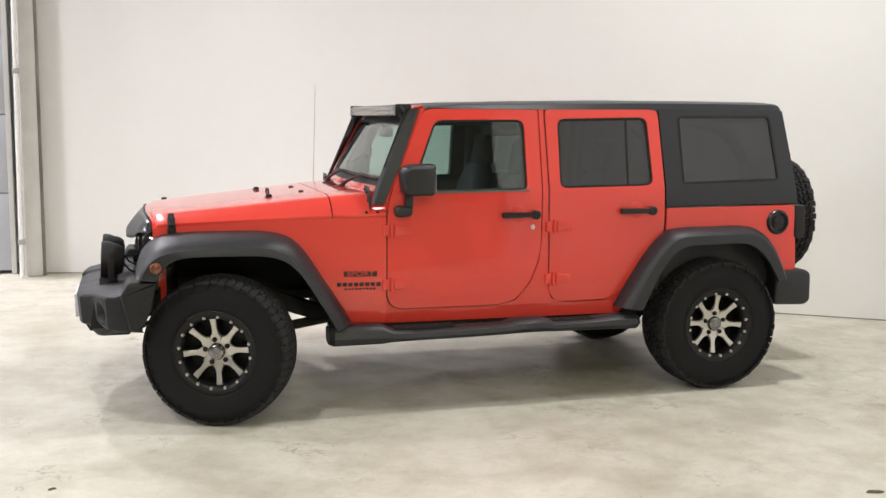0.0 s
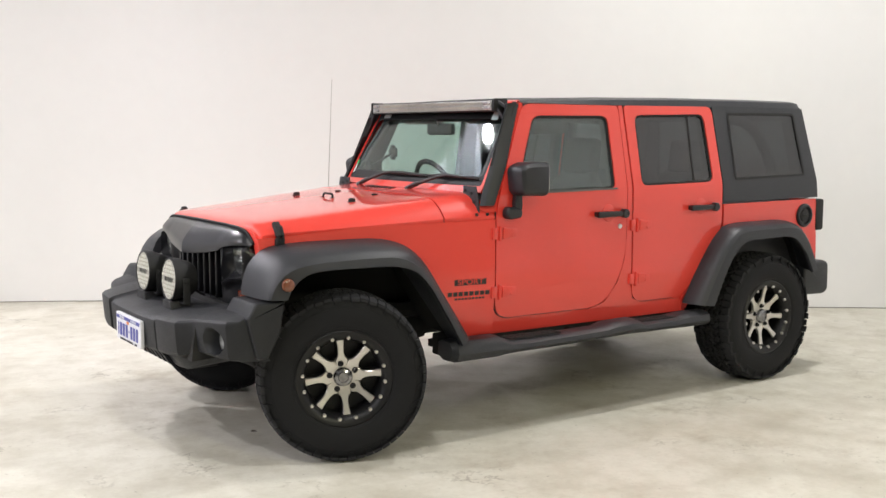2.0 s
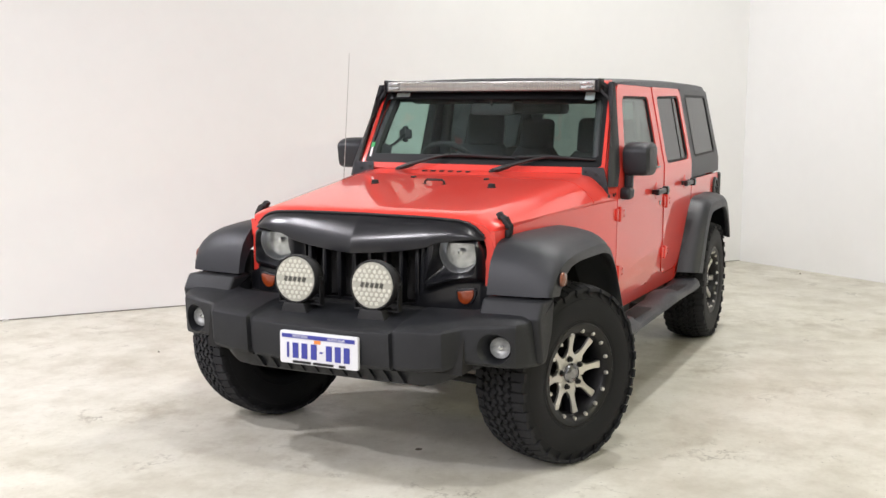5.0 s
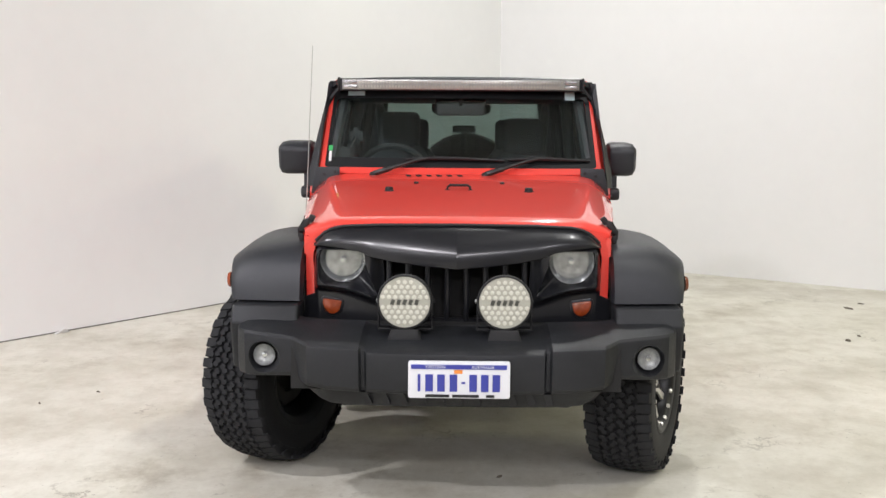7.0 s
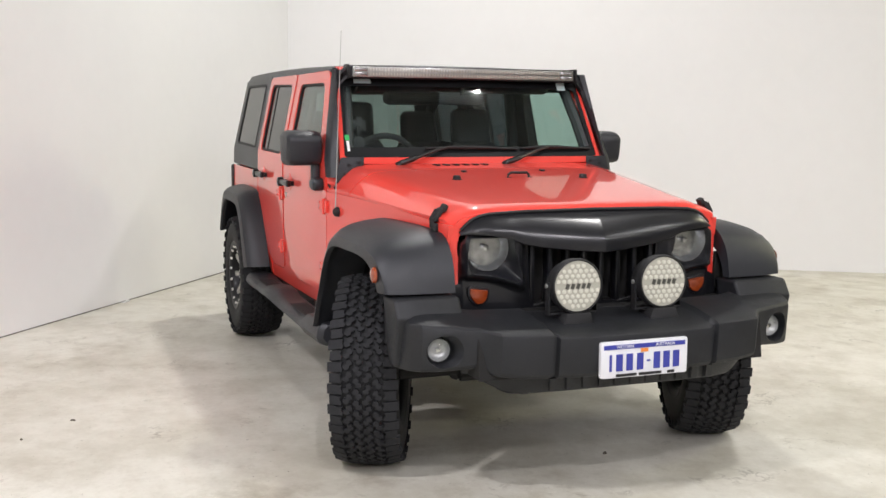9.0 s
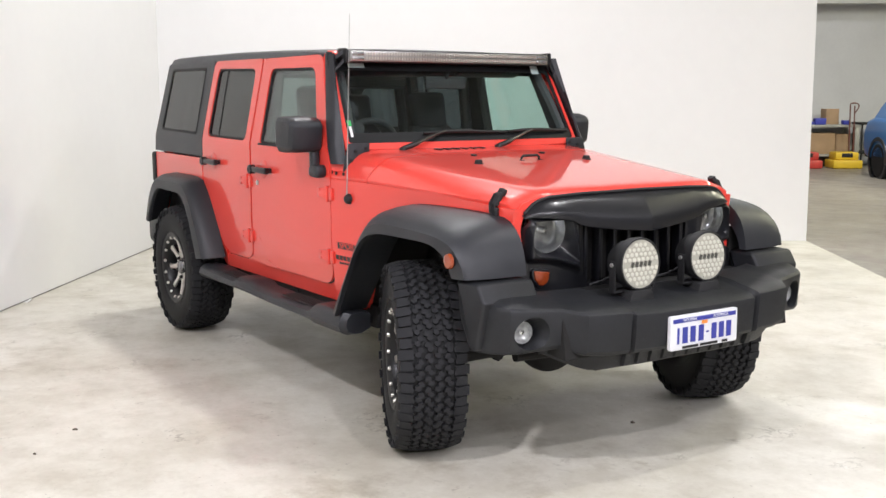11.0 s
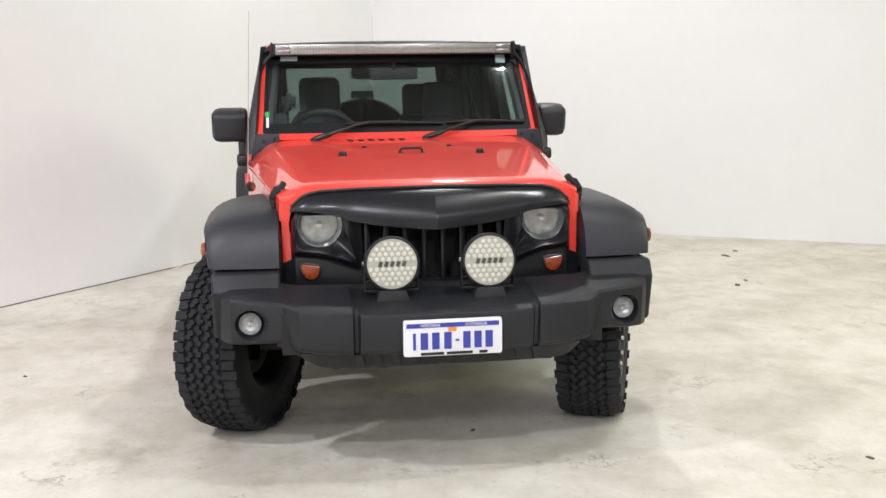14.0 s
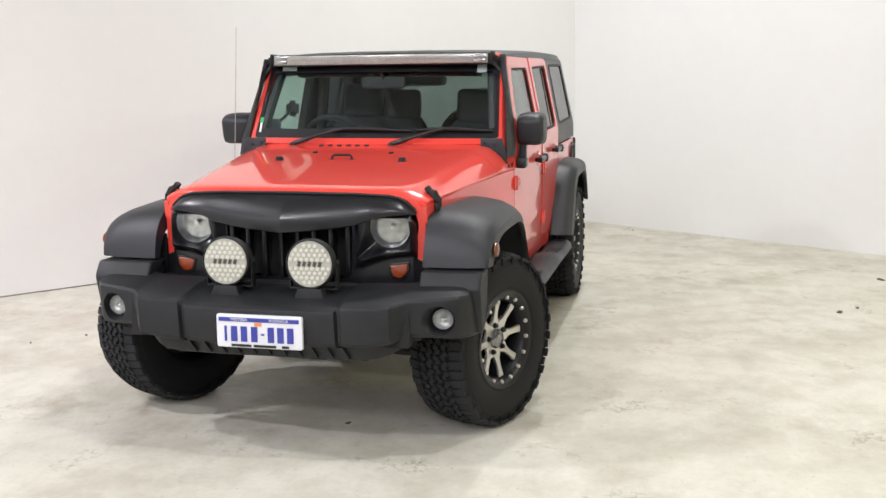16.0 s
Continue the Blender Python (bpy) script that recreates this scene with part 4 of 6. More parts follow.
def bumpers():
    # face line over the width: y, x of face, top z, bottom z
    line = [(y, x + 0.012, t, b) for y, x, t, b in [(0.0, -2.190, 0.648, 0.484), (0.10, -2.190, 0.648, 0.484), (0.22, -2.188, 0.649, 0.485), (0.318, -2.183, 0.651, 0.487), (0.326, -2.168, 0.655, 0.489), (0.338, -2.168, 0.660, 0.490), (0.346, -2.186, 0.664, 0.490), (0.45, -2.180, 0.667, 0.494), (0.535, -2.164, 0.669, 0.504), (0.556, -2.140, 0.671, 0.510), (0.578, -2.108, 0.675, 0.520), (0.596, -2.094, 0.680, 0.524), (0.66, -2.078, 0.684, 0.520), (0.74, -2.054, 0.688, 0.514), (0.785, -2.030, 0.690, 0.512), (0.815, -1.988, 0.690, 0.510), (0.832, -1.93, 0.690, 0.508), (0.838, -1.88, 0.690, 0.505)]]
    bm = bmesh.new()
    rings = []
    for y, x, top, low in [(-y, x, t, b) for y, x, t, b in reversed(line)] + line[1:]:
        a = abs(y)
        back = -1.875 if a < 0.6 else -1.84
        d = back - x
        rings.append([Vector((back, y, top + 0.036)), Vector((x + d * 0.55, y, top + 0.026)), Vector((x + d * 0.20, y, top + 0.006)), Vector((x + d * 0.06, y, top - 0.003)), Vector((x + 0.003, y, top - 0.012)), Vector((x, y, top - 0.022)), Vector((x + 0.010, y, low + 0.020)), Vector((x + 0.018, y, low + 0.006)), Vector((x + 0.036, y, low)), Vector((back, y, low + 0.01))])
    loft(bm, rings)
    bumper = part("front_bumper", bm, BUMPER, car, "black grained plastic front bumper", 24)
    for s in (-1, 1):
        # dished opening for the fog lamp
        bm = bmesh.new()
        turned(bm, [(0.001, -0.16), (0.088, -0.16), (0.070, -0.070), (0.060, -0.054), (0.048, 0.0), (0.046, 0.036), (0.001, 0.036)], 40, Matrix.Translation((-1.990, s * 0.716, 0.590)), "x", False)
        bored(bumper, bm, 24)
    for s in (-1, 1):
        # raised end block that meets the flare
        out = fillet([(-1.945, 0.700, 0.01), (-1.905, 0.764, 0.012), (-1.765, 0.764, 0.01), (-1.790, 0.62, 0.02), (-1.850, 0.515, 0.02), (-1.90, 0.515, 0.02)])
        bm = bmesh.new()
        prism(bm, out, "y", s * 0.60, s * 0.856, 0.014, 3)
        part("bumper_end", bm, BUMPER, bumper)
        bm = bmesh.new()
        at = Matrix.Translation((-1.996, s * 0.716, 0.590)) @ Matrix.Rotation(s * radians(-4), 4, "Z") @ Matrix.Diagonal((1, 0.90, 0.90, 1))
        turned(bm, [(0.0505, 0.03), (0.0505, 0.004), (0.049, -0.001), (0.0465, -0.001), (0.045, 0.012), (0.040, 0.026), (0.001, 0.028)], 32, at, "x")
        fog = part("fog_lamp", bm, MATT, car, "round fog lamp in the bumper")
        bm = bmesh.new()
        turned(bm, [(0.046, -0.002), (0.034, -0.009), (0.001, -0.012)], 32, at, "x", False)
        part("lens", bm, LENS_GLASS, fog).visible_shadow = False
        bm = bmesh.new()
        turned(bm, [(0.046, -0.001), (0.044, 0.004), (0.036, 0.014), (0.02, 0.020), (0.001, 0.021)], 32, at, "x", False)
        part("reflector", bm, FOGLENS, fog)
        bm = bmesh.new()
        turned(bm, [(0.001, 0.004), (0.010, 0.006), (0.011, 0.02)], 14, at, "x")
        part("bulb_shield", bm, CHROME, fog)
    # lower lip with ribs
    bm = bmesh.new()
    under = [(0.0, 0.424), (0.20, 0.422), (0.38, 0.422), (0.46, 0.428), (0.50, 0.440), (0.54, 0.458), (0.58, 0.480), (0.62, 0.500)]
    rings = []
    for y, low in [(-y, z) for y, z in reversed(under)] + under[1:]:
        x = -2.176 + 0.10 * abs(y) ** 2 + 0.9 * max(0, abs(y) - 0.48)
        rings.append([Vector((x + 0.034, y, 0.520)), Vector((x + 0.040, y, 0.492)), Vector((x + 0.074, y, low + 0.012)), Vector((x + 0.092, y, low)), Vector((x + 0.24, y, low + 0.008)), Vector((x + 0.24, y, 0.520))])
    loft(bm, rings)
    lip = part("lower_lip", bm, BUMPER, bumper, "ribbed black plastic lip")
    for k in range(11):
        y = -0.33 + 0.066 * k
        bm = bmesh.new()
        loft(bm, [[Vector((-2.143, y - 0.013, 0.489)), Vector((-2.143, y + 0.013, 0.489)), Vector((-2.08, y + 0.013, 0.489)), Vector((-2.08, y - 0.013, 0.489))], [Vector((-2.112, y - 0.030, 0.437)), Vector((-2.112, y - 0.004, 0.437)), Vector((-2.08, y - 0.004, 0.430)), Vector((-2.08, y - 0.030, 0.430))]])
        part("lip_rib", bm, BUMPER, lip)
    bm = bmesh.new()
    prism(bm, fillet([(1.865, 0.480, 0.03), (2.085, 0.472, 0.04), (2.122, 0.50, 0.03), (2.118, 0.672, 0.03), (2.07, 0.694, 0.02), (1.872, 0.680, 0.02)]), "y", -0.80, 0.80, 0.020, 3)
    part("rear_bumper", bm, PLASTIC, car, "black grained plastic rear bumper")


def wheel_meshes():
    """The parts of one wheel, its outer face towards -y, about its centre."""
    R, W = 0.398, 0.142
    out = {}
    bm = bmesh.new()
    # carcass
    prof = [(0.196, 0.100), (0.206, 0.116), (0.245, 0.131), (0.295, 0.138), (0.335, 0.134), (0.362, 0.128), (0.376, 0.122), (0.381, 0.100), (0.386, 0.0)]
    prof = prof + [(r, -h) for r, h in reversed(prof[:-1])]
    turned(bm, prof + [(0.192, 0.0)], 96, caps=False)
    for r, h in ((0.335, 0.1345), (0.240, 0.1300)):
        for s in (-1, 1):
            turned(bm, [(r - 0.0025, s * (h - 0.003)), (r, s * (h + 0.0005)), (r + 0.0025, s * (h - 0.003))], 72, caps=False)

    def block(cells, a0, r0, r1, taper=0.88):
        """A tread block: its outline in (arc metres, across), from r0 to r1."""
        cx, cy = sum(p[0] for p in cells) / len(cells), sum(p[1] for p in cells) / len(cells)
        cells = [(cx + (u - cx) * 1.07, cy + (v - cy) * 1.08) for u, v in cells]
        rows = []
        for r, f in ((r0, 1.0), (r1 - 0.003, 0.97), (r1, taper)):
            ring = []
            for u, v in cells:
                u, v = cx + (u - cx) * f, cy + (v - cy) * f
                rr = r - 0.16 * max(0, abs(v) - 0.085) - 0.40 * v * v
                ang = a0 + u / R
                ring.append(Vector((rr * math.cos(ang), v, rr * math.sin(ang))))
            rows.append(ring)
        loft(bm, rows)

    carcass, bm = bm, bmesh.new()
    n = 56
    pitch = 2 * math.pi * R / n
    hook = [(-0.0205, -0.006), (-0.012, -0.0175), (-0.001, -0.0165), (0.003, -0.004), (0.012, -0.006), (0.0200, -0.0015), (0.0195, 0.010), (0.009, 0.0175), (0.001, 0.0165), (-0.003, 0.005), (-0.013, 0.007)]
    for k in range(n):
        a = 2 * math.pi * k / n
        for row, (v0, lag) in enumerate(((-0.060, 0.15), (-0.0205, 0.62), (0.0195, 0.08), (0.059, 0.55))):
            wob = 0.25 * math.sin(k * 2.4 + row)
            flip = -1 if row % 2 else 1
            block([(u, v0 + flip * v * (1.06 + 0.06 * wob)) for u, v in hook], a + (lag + 0.08 * wob) * pitch / R, 0.382, R, 0.93)
        for s in (-1, 1):
            sh = a + (0.5 * pitch / R if s > 0 else 0)
            # shoulder lugs, long and short by turns
            e = 0.134 if k % 2 else 0.142
            g = 0.084 if k % 2 else 0.080
            block([(-0.0185, s * (g + 0.004)), (-0.007, s * g), (0.006, s * (g + 0.008)), (0.0185, s * (g + 0.002)), (0.0165, s * 0.100), (0.0195, s * 0.112), (0.0185, s * e), (-0.0185, s * e), (-0.0200, s * 0.112), (-0.017, s * 0.100)], sh, 0.384, R, 0.95)
    out["tread"] = (bm, TREAD, 40)
    bm = carcass
    for k in range(n):
        a = 2 * math.pi * k / n
        # side biters on the sidewall
        if k % 2 == 0:
            for s in (-1, 1):
                rows = []
                for h, f in ((0.128, 1.0), (0.1385, 0.9)):
                    rows.append([Vector((r * math.cos(a + u * f), s * h - s * 0.18 * max(0, r - 0.34), r * math.sin(a + u * f))) for r, u in ((0.345, -0.025), (0.350, 0.03), (0.376, 0.055), (0.376, -0.05))])
                loft(bm, rows)
    out["tyre"] = (bm, RUBBER, 40)
    bm = bmesh.new()
    turned(bm, [(0.214, 0.105), (0.205, 0.10), (0.196, 0.06), (0.190, -0.05), (0.198, -0.098), (0.222, -0.112), (0.236, -0.118), (0.237, -0.124), (0.230, -0.129), (0.214, -0.126), (0.200, -0.120), (0.186, -0.103), (0.180, -0.06), (0.180, 0.05), (0.190, 0.09), (0.205, 0.11)], 64, caps=False)
    out["rim"] = (bm, GLOSSBLACK, 35)
    bm = bmesh.new()
    turned(bm, [(0.001, -0.010), (0.150, -0.010), (0.182, -0.012), (0.182, 0.0), (0.001, 0.0)], 48)
    turned(bm, [(0.001, -0.064), (0.062, -0.064), (0.078, -0.055), (0.085, -0.04), (0.085, 0.0)], 40)
    out["wheel_disc"] = (bm, GLOSSBLACK, 35)
    spokes, backs = [], []
    for k in range(8):
        m = Matrix.Rotation(2 * math.pi * (k + 0.5) / 8 + math.pi / 8, 4, "Y")
        bm = bmesh.new()
        rows, under = [], []
        for x, w, front, deep in ((0.046, 0.0188, -0.084, 0.012), (0.072, 0.0296, -0.0862, 0.014), (0.084, 0.0290, -0.0880, 0.016), (0.092, 0.0215, -0.0895, 0.016), (0.102, 0.0170, -0.0915, 0.018), (0.116, 0.0145, -0.094, 0.018), (0.135, 0.0138, -0.098, 0.018), (0.155, 0.0150, -0.1025, 0.016), (0.170, 0.0168, -0.106, 0.014), (0.182, 0.0172, -0.108, 0.010)):
            rows.append([m @ Vector((x, front + 0.003, -w)), m @ Vector((x, front, -w + 0.003)), m @ Vector((x, front, w - 0.003)), m @ Vector((x, front + 0.003, w)), m @ Vector((x, front + deep, w * 1.12)), m @ Vector((x, front + deep, -w * 1.12))])
        loft(bm, rows)
        spokes.append((bm, MACHINED, 30))
        bm = bmesh.new()
        loft(bm, [[m @ Vector((x, f, -w)), m @ Vector((x, f, w)), m @ Vector((x, f + 0.045, w * 1.2)), m @ Vector((x, f + 0.045, -w * 1.2))] for x, f, w in ((0.050, -0.072, 0.022), (0.10, -0.080, 0.015), (0.15, -0.090, 0.018), (0.190, -0.096, 0.022))])
        backs.append((bm, GLOSSBLACK, 30))
    out["spoke"] = spokes
    out["spoke_back"] = backs
    bolts = []
    for k in range(16):
        a = 2 * math.pi * (k + 0.5) / 16
        bm = bmesh.new()
        turned(bm, [(0.0105, -0.112), (0.0105, -0.119), (0.0075, -0.125), (0.001, -0.126)], 10, Matrix.Translation((0.199 * math.cos(a), 0, 0.199 * math.sin(a))))
        bolts.append((bm, MACHINED, 30))
    out["rim_bolt"] = bolts
    bm = bmesh.new()
    turned(bm, [(0.044, -0.060), (0.044, -0.0845), (0.060, -0.0852), (0.064, -0.083), (0.066, -0.06)], 40, caps=False)
    out["hub_face"] = (bm, MACHINED, 30)
    bm = bmesh.new()
    turned(bm, [(0.047, -0.060), (0.047, -0.092), (0.040, -0.102), (0.026, -0.107), (0.023, -0.104), (0.001, -0.104)], 28)
    out["centre_cap"] = (bm, CAPMETAL, 30)
    nuts = []
    for k in range(5):
        a = 2 * math.pi * k / 5 + 0.4
        bm = bmesh.new()
        turned(bm, [(0.0145, -0.060), (0.0145, -0.0885), (0.0105, -0.0885), (0.010, -0.100), (0.007, -0.103), (0.001, -0.1035)], 12, Matrix.Translation((0.0655 * math.cos(a), 0, 0.0655 * math.sin(a))))
        nuts.append((bm, GLOSSBLACK, 30))
    out["lug_nut"] = nuts
    bm = bmesh.new()
    turned(bm, [(0.10, 0.02), (0.155, 0.02), (0.155, 0.035), (0.10, 0.035)], 40, caps=False)
    out["brake_disc"] = (bm, UNDER, 35)
    for name, items in out.items():
        if name not in ("tyre", "tread"):
            for bm, mat, sharp in items if isinstance(items, list) else [items]:
                deep = 0.014 if name not in ("rim", "rim_bolt") else 0.0
                for v in bm.verts:
                    v.co.x, v.co.y, v.co.z = v.co.x * 0.965, v.co.y + deep, v.co.z * 0.965
    return out


def wheels():
    made = wheel_meshes()
    proto = {}
    for name, items in made.items():
        items = items if isinstance(items, list) else [items]
        proto[name] = []
        for bm, mat, sharp in items:
            ob = link(name, bm, mat, None, "", sharp)
            proto[name].append(ob.data)
            bpy.data.objects.remove(ob)
    places = [(-1.447, -0.767, 0.388, 0, -21.5), (-1.366, 0.766, 0.388, 180, -23.5), (1.450, -0.742, 0.388, 0, 0), (1.410, 0.752, 0.388, 180, 0), (2.285, -0.03, 0.964, 90, 0)]
    spin = [-5, 25, 4, 40, 15]
    for (x, y, z, flip, steer), roll in zip(places, spin):
        m = Matrix.Translation((x, y, z)) @ Matrix.Rotation(radians(flip + steer), 4, "Z") @ Matrix.Rotation(radians(roll), 4, "Y") @ Matrix.Diagonal((0.983, 0.95, 0.983, 1))
        hub = new("spare_wheel" if flip == 90 else "wheel", proto["rim"][0])
        hub.parent, hub.matrix_basis = car, m
        hub["label"] = "black alloy wheel with silver spokes and chunky tyre"
        for name, meshes in proto.items():
            if name == "rim" or (flip == 90 and name in ("brake_disc",)):
                continue
            for me in meshes:
                ob = new(name, me)
                ob.parent = hub


def screen_point(u, v, out=0.0):
    """A place on the windscreen's plane: u across in metres, v from 0 at its foot to 1 at its head."""
    return Vector((-0.612 + 0.232 * v - 0.85 * out + 0.03 * (abs(u) / 0.65) ** 2, u, 1.222 + 0.425 * v + 0.5 * out))


def windscreen():
    def edge(v):
        return 0.700 - 0.042 * v
    bm = bmesh.new()
    outer = fillet([(-edge(0), -0.075, 0.01), (edge(0), -0.075, 0.01), (edge(1), 1.0, 0.03), (-edge(1), 1.0, 0.03)])
    inner = fillet([(-0.679, -0.006, 0.03), (0.674, -0.006, 0.03), (0.642, 0.965, 0.03), (-0.646, 0.965, 0.03)])
    cuts = [-0.6, -0.4, -0.2, 0.0, 0.2, 0.4, 0.6]
    sheet(bm, outer, [inner], lambda u, v: screen_point(u, v, 0.012), (0.035, 0, -0.016), cuts)
    frame_ob = part("windscreen_frame", bm, RED, car, "red windscreen frame")
    bm = bmesh.new()
    sheet(bm, inner, [fillet([(-0.655, 0.11, 0.04), (0.655, 0.11, 0.04), (0.628, 0.81, 0.04), (-0.628, 0.81, 0.04)])], lambda u, v: screen_point(u, v, 0.0085), (0.003, 0, -0.0015), cuts)
    part("screen_border", bm, CERAMIC, frame_ob, "black ceramic glass border")
    bm = bmesh.new()
    sheet(bm, inner, [], lambda u, v: screen_point(u, v, 0.004), (0.003, 0, -0.0015), cuts)
    part("windscreen", bm, SCREEN_GLASS, frame_ob).visible_shadow = False
    bm = bmesh.new()
    sheet(bm, [Vector(p) for p in ((-0.657, 0.89), (0.657, 0.89), (0.656, 0.998), (-0.656, 0.998))], [], lambda u, v: screen_point(u, v, 0.016), (0.004, 0, -0.002), cuts)
    part("header_cover", bm, MATT, frame_ob, "black strip under the light bar")
    for s in (-1, 1):
        bm = bmesh.new()
        sheet(bm, [Vector((s * u, v)) for u, v in ((0.628, 1.0), (0.672, 1.0), (0.692, 0.62), (0.678, 0.66), (0.650, 0.80))], [], lambda u, v: screen_point(u, v, 0.020), (0.005, 0, -0.003), [-0.65, 0.65])
        part("bracket_wing", bm, MATT, frame_ob, "black bracket plate beside the glass")
    # stickers behind the glass
    for u0, u1, v0, v1, mat in ((0.49, 0.575, 0.835, 0.885, STICKER), (-0.580, -0.530, 0.79, 0.885, STICKER), (0.642, 0.655, 0.065, 0.180, WHITE), (0.638, 0.659, 0.185, 0.245, GREEN)):
        bm = bmesh.new()
        sheet(bm, [Vector((u0, v0)), Vector((u1, v0)), Vector((u1, v1)), Vector((u0, v1))], [], lambda u, v: screen_point(u, v, 0.0115), (0.001, 0, -0.0005))
        part("sticker", bm, mat, frame_ob, "small sticker on the glass")
    # wipers
    for foot, tip, w0, w1 in ((0.425, 0.15, 0.27, -0.22), (-0.125, -0.40, -0.24, -0.645)):
        bm = bmesh.new()
        a, b = screen_point(foot, -0.13, 0.040), screen_point(tip, 0.095, 0.028)
        turned(bm, [(0.021, -0.02), (0.019, 0.012), (0.012, 0.020), (0.001, 0.021)], 14, Matrix.Translation(a), "z")
        tube(bm, [a + Vector((0, 0, 0.012)), a.lerp(b, 0.16) + Vector((-0.012, 0, 0.010)), a.lerp(b, 0.30) + Vector((-0.014, 0, 0.010)), a.lerp(b, 0.34) + Vector((-0.012, 0, 0.010)), a.lerp(b, 0.75) + Vector((-0.008, 0, 0.008)), b], [0.012, 0.014, 0.013, 0.0095, 0.008, 0.006])
        arm = part("wiper", bm, WIPER, car, "black windscreen wiper")
        bm = bmesh.new()
        p, q = screen_point(w0, 0.085, 0.018), screen_point(w1, 0.075, 0.018)
        tube(bm, [p, p.lerp(q, 0.3) + Vector((-0.008, 0, 0.007)), p.lerp(q, 0.5) + Vector((-0.010, 0, 0.008)), q], [0.006, 0.010, 0.010, 0.006], 6)
        part("wiper_blade", bm, MATT, arm)
    for s in (-1, 1):
        bm = bmesh.new()
        rings = []
        for z, xd in ((1.10, -0.552), (1.16, -0.545), (1.25, -0.504), (1.40, -0.437), (1.55, -0.370), (1.645, -0.322)):
            y, v = side_y(xd, z), (z - 1.222) / 0.425
            inside, front = min(0.690 - 0.042 * v, y - 0.02), screen_point(0.65, v).x + 0.014
            rings.append([Vector((front, s * (inside + 0.014), z)), Vector((xd - 0.004, s * (y - 0.003), z)), Vector((xd + 0.03, s * (y - 0.016), z)), Vector((xd + 0.03, s * (y - 0.06), z)), Vector((front + 0.02, s * (y - 0.06), z)), Vector((front, s * inside, z))])
        loft(bm, rings)
        part("pillar", bm, RED, frame_ob)
    bm = bmesh.new()
    prism(bm, fillet([(-0.372, 1.628, 0.004), (-0.384, 1.648, 0.006), (-0.362, 1.661, 0.014), (-0.318, 1.668, 0.004), (-0.318, 1.628, 0.004)]), "y", -0.648, 0.648, 0.012, 3)
    part("header", bm, RED, frame_ob)
    # light bar on its two pillar brackets
    bm = bmesh.new()
    prism(bm, fillet([(-0.462, 1.606, 0.006), (-0.462, 1.668, 0.006), (-0.40, 1.664, 0.012), (-0.385, 1.64, 0.01), (-0.40, 1.610, 0.012)]), "y", -0.612, 0.612, 0.004)
    bar = part("light_bar", bm, SATIN, car, "long LED light bar over the windscreen")
    bm = bmesh.new()
    box(bm, (-0.464, 0, 1.637), (0.008, 1.196, 0.050), 0.003)
    part("reflector", bm, BARFACE, bar)
    for row in range(2):
        bm = bmesh.new()
        for k in range(78):
            y = -0.585 + 1.17 * k / 77
            if abs(y) > 0.515:
                continue
            box(bm, (-0.4695, y, 1.6255 + 0.023 * row), (0.004, 0.0082, 0.0135), 0.0)
        tagged(part("led_strip", bm, BARLED, bar), kind="stuff")
    for s in (-1, 1):
        for row in range(2):
            bm = bmesh.new()
            box(bm, (-0.4695, s * 0.556, 1.6255 + 0.023 * row), (0.005, 0.066, 0.017), 0.002)
            part("spot_cluster", bm, BARSPOT, bar)
        bm = bmesh.new()
        box(bm, (-0.424, s * 0.617, 1.637), (0.090, 0.012, 0.072), 0.008)
        part("end_plate", bm, MATT, bar)
        # bracket running up the pillar
        bm = bmesh.new()
        rings = []
        for z, xf, xr in ((1.132, -0.636, -0.566), (1.215, -0.610, -0.532), (1.33, -0.562, -0.472), (1.47, -0.504, -0.418), (1.585, -0.458, -0.372), (1.648, -0.432, -0.346)):
            y, glass = side_y(-0.5, z), (0.710 if s > 0 else 0.722) - 0.045 * (z - 1.15) / 0.5
            rings.append([Vector((xf + 0.012, s * glass, z)), Vector((xf + 0.002, s * (glass + 0.006), z)), Vector((xf + 0.014, s * (y - 0.010), z)), Vector((xf + 0.026, s * y, z)), Vector((xr, s * (y + 0.006), z)), Vector((xr, s * (y - 0.004), z)), Vector((xf + 0.034, s * (y - 0.020), z))])
        loft(bm, rings)
        bracket = part("pillar_bracket", bm, PLASTIC, car, "black steel light bar bracket on the pillar")
        for x0, z0, x1, z1 in ((-0.440, 1.655, -0.412, 1.625), (-0.446, 1.615, -0.432, 1.560)):
            bm = bmesh.new()
            a, b = Vector((x0, s * 0.622, z0)), Vector((x1, s * (side_y(-0.4, z1) - 0.012), z1))
            loft(bm, [[p + Vector((dx, 0, dz)) for dx, dz in ((-0.004, 0.009), (0.004, 0.009), (0.004, -0.009), (-0.004, -0.009))] for p in (a, b)])
            part("bracket_rib", bm, PLASTIC, bracket)
        # foot plate that stands on the cowl's shoulder before the pillar
        bm = bmesh.new()
        plate = fillet([(s * 0.592, 1.228, 0.006), (s * 0.596, 1.135, 0.006), (s * 0.735, 1.095, 0.006), (s * 0.726, 1.150, 0.01), (s * 0.706, 1.228, 0.006)])
        prism(bm, plate, "x", -0.640, -0.634, 0.002)
        part("bracket_foot", bm, PLASTIC, bracket)
        for y, z in ((0.615, 1.205), (0.668, 1.192), (0.690, 1.150)):
            bm = bmesh.new()
            turned(bm, [(0.008, 0.0), (0.008, -0.005), (0.001, -0.006)], 10, Matrix.Translation((-0.640, s * y, z)), "x")
            part("screw", bm, MATT, bracket)
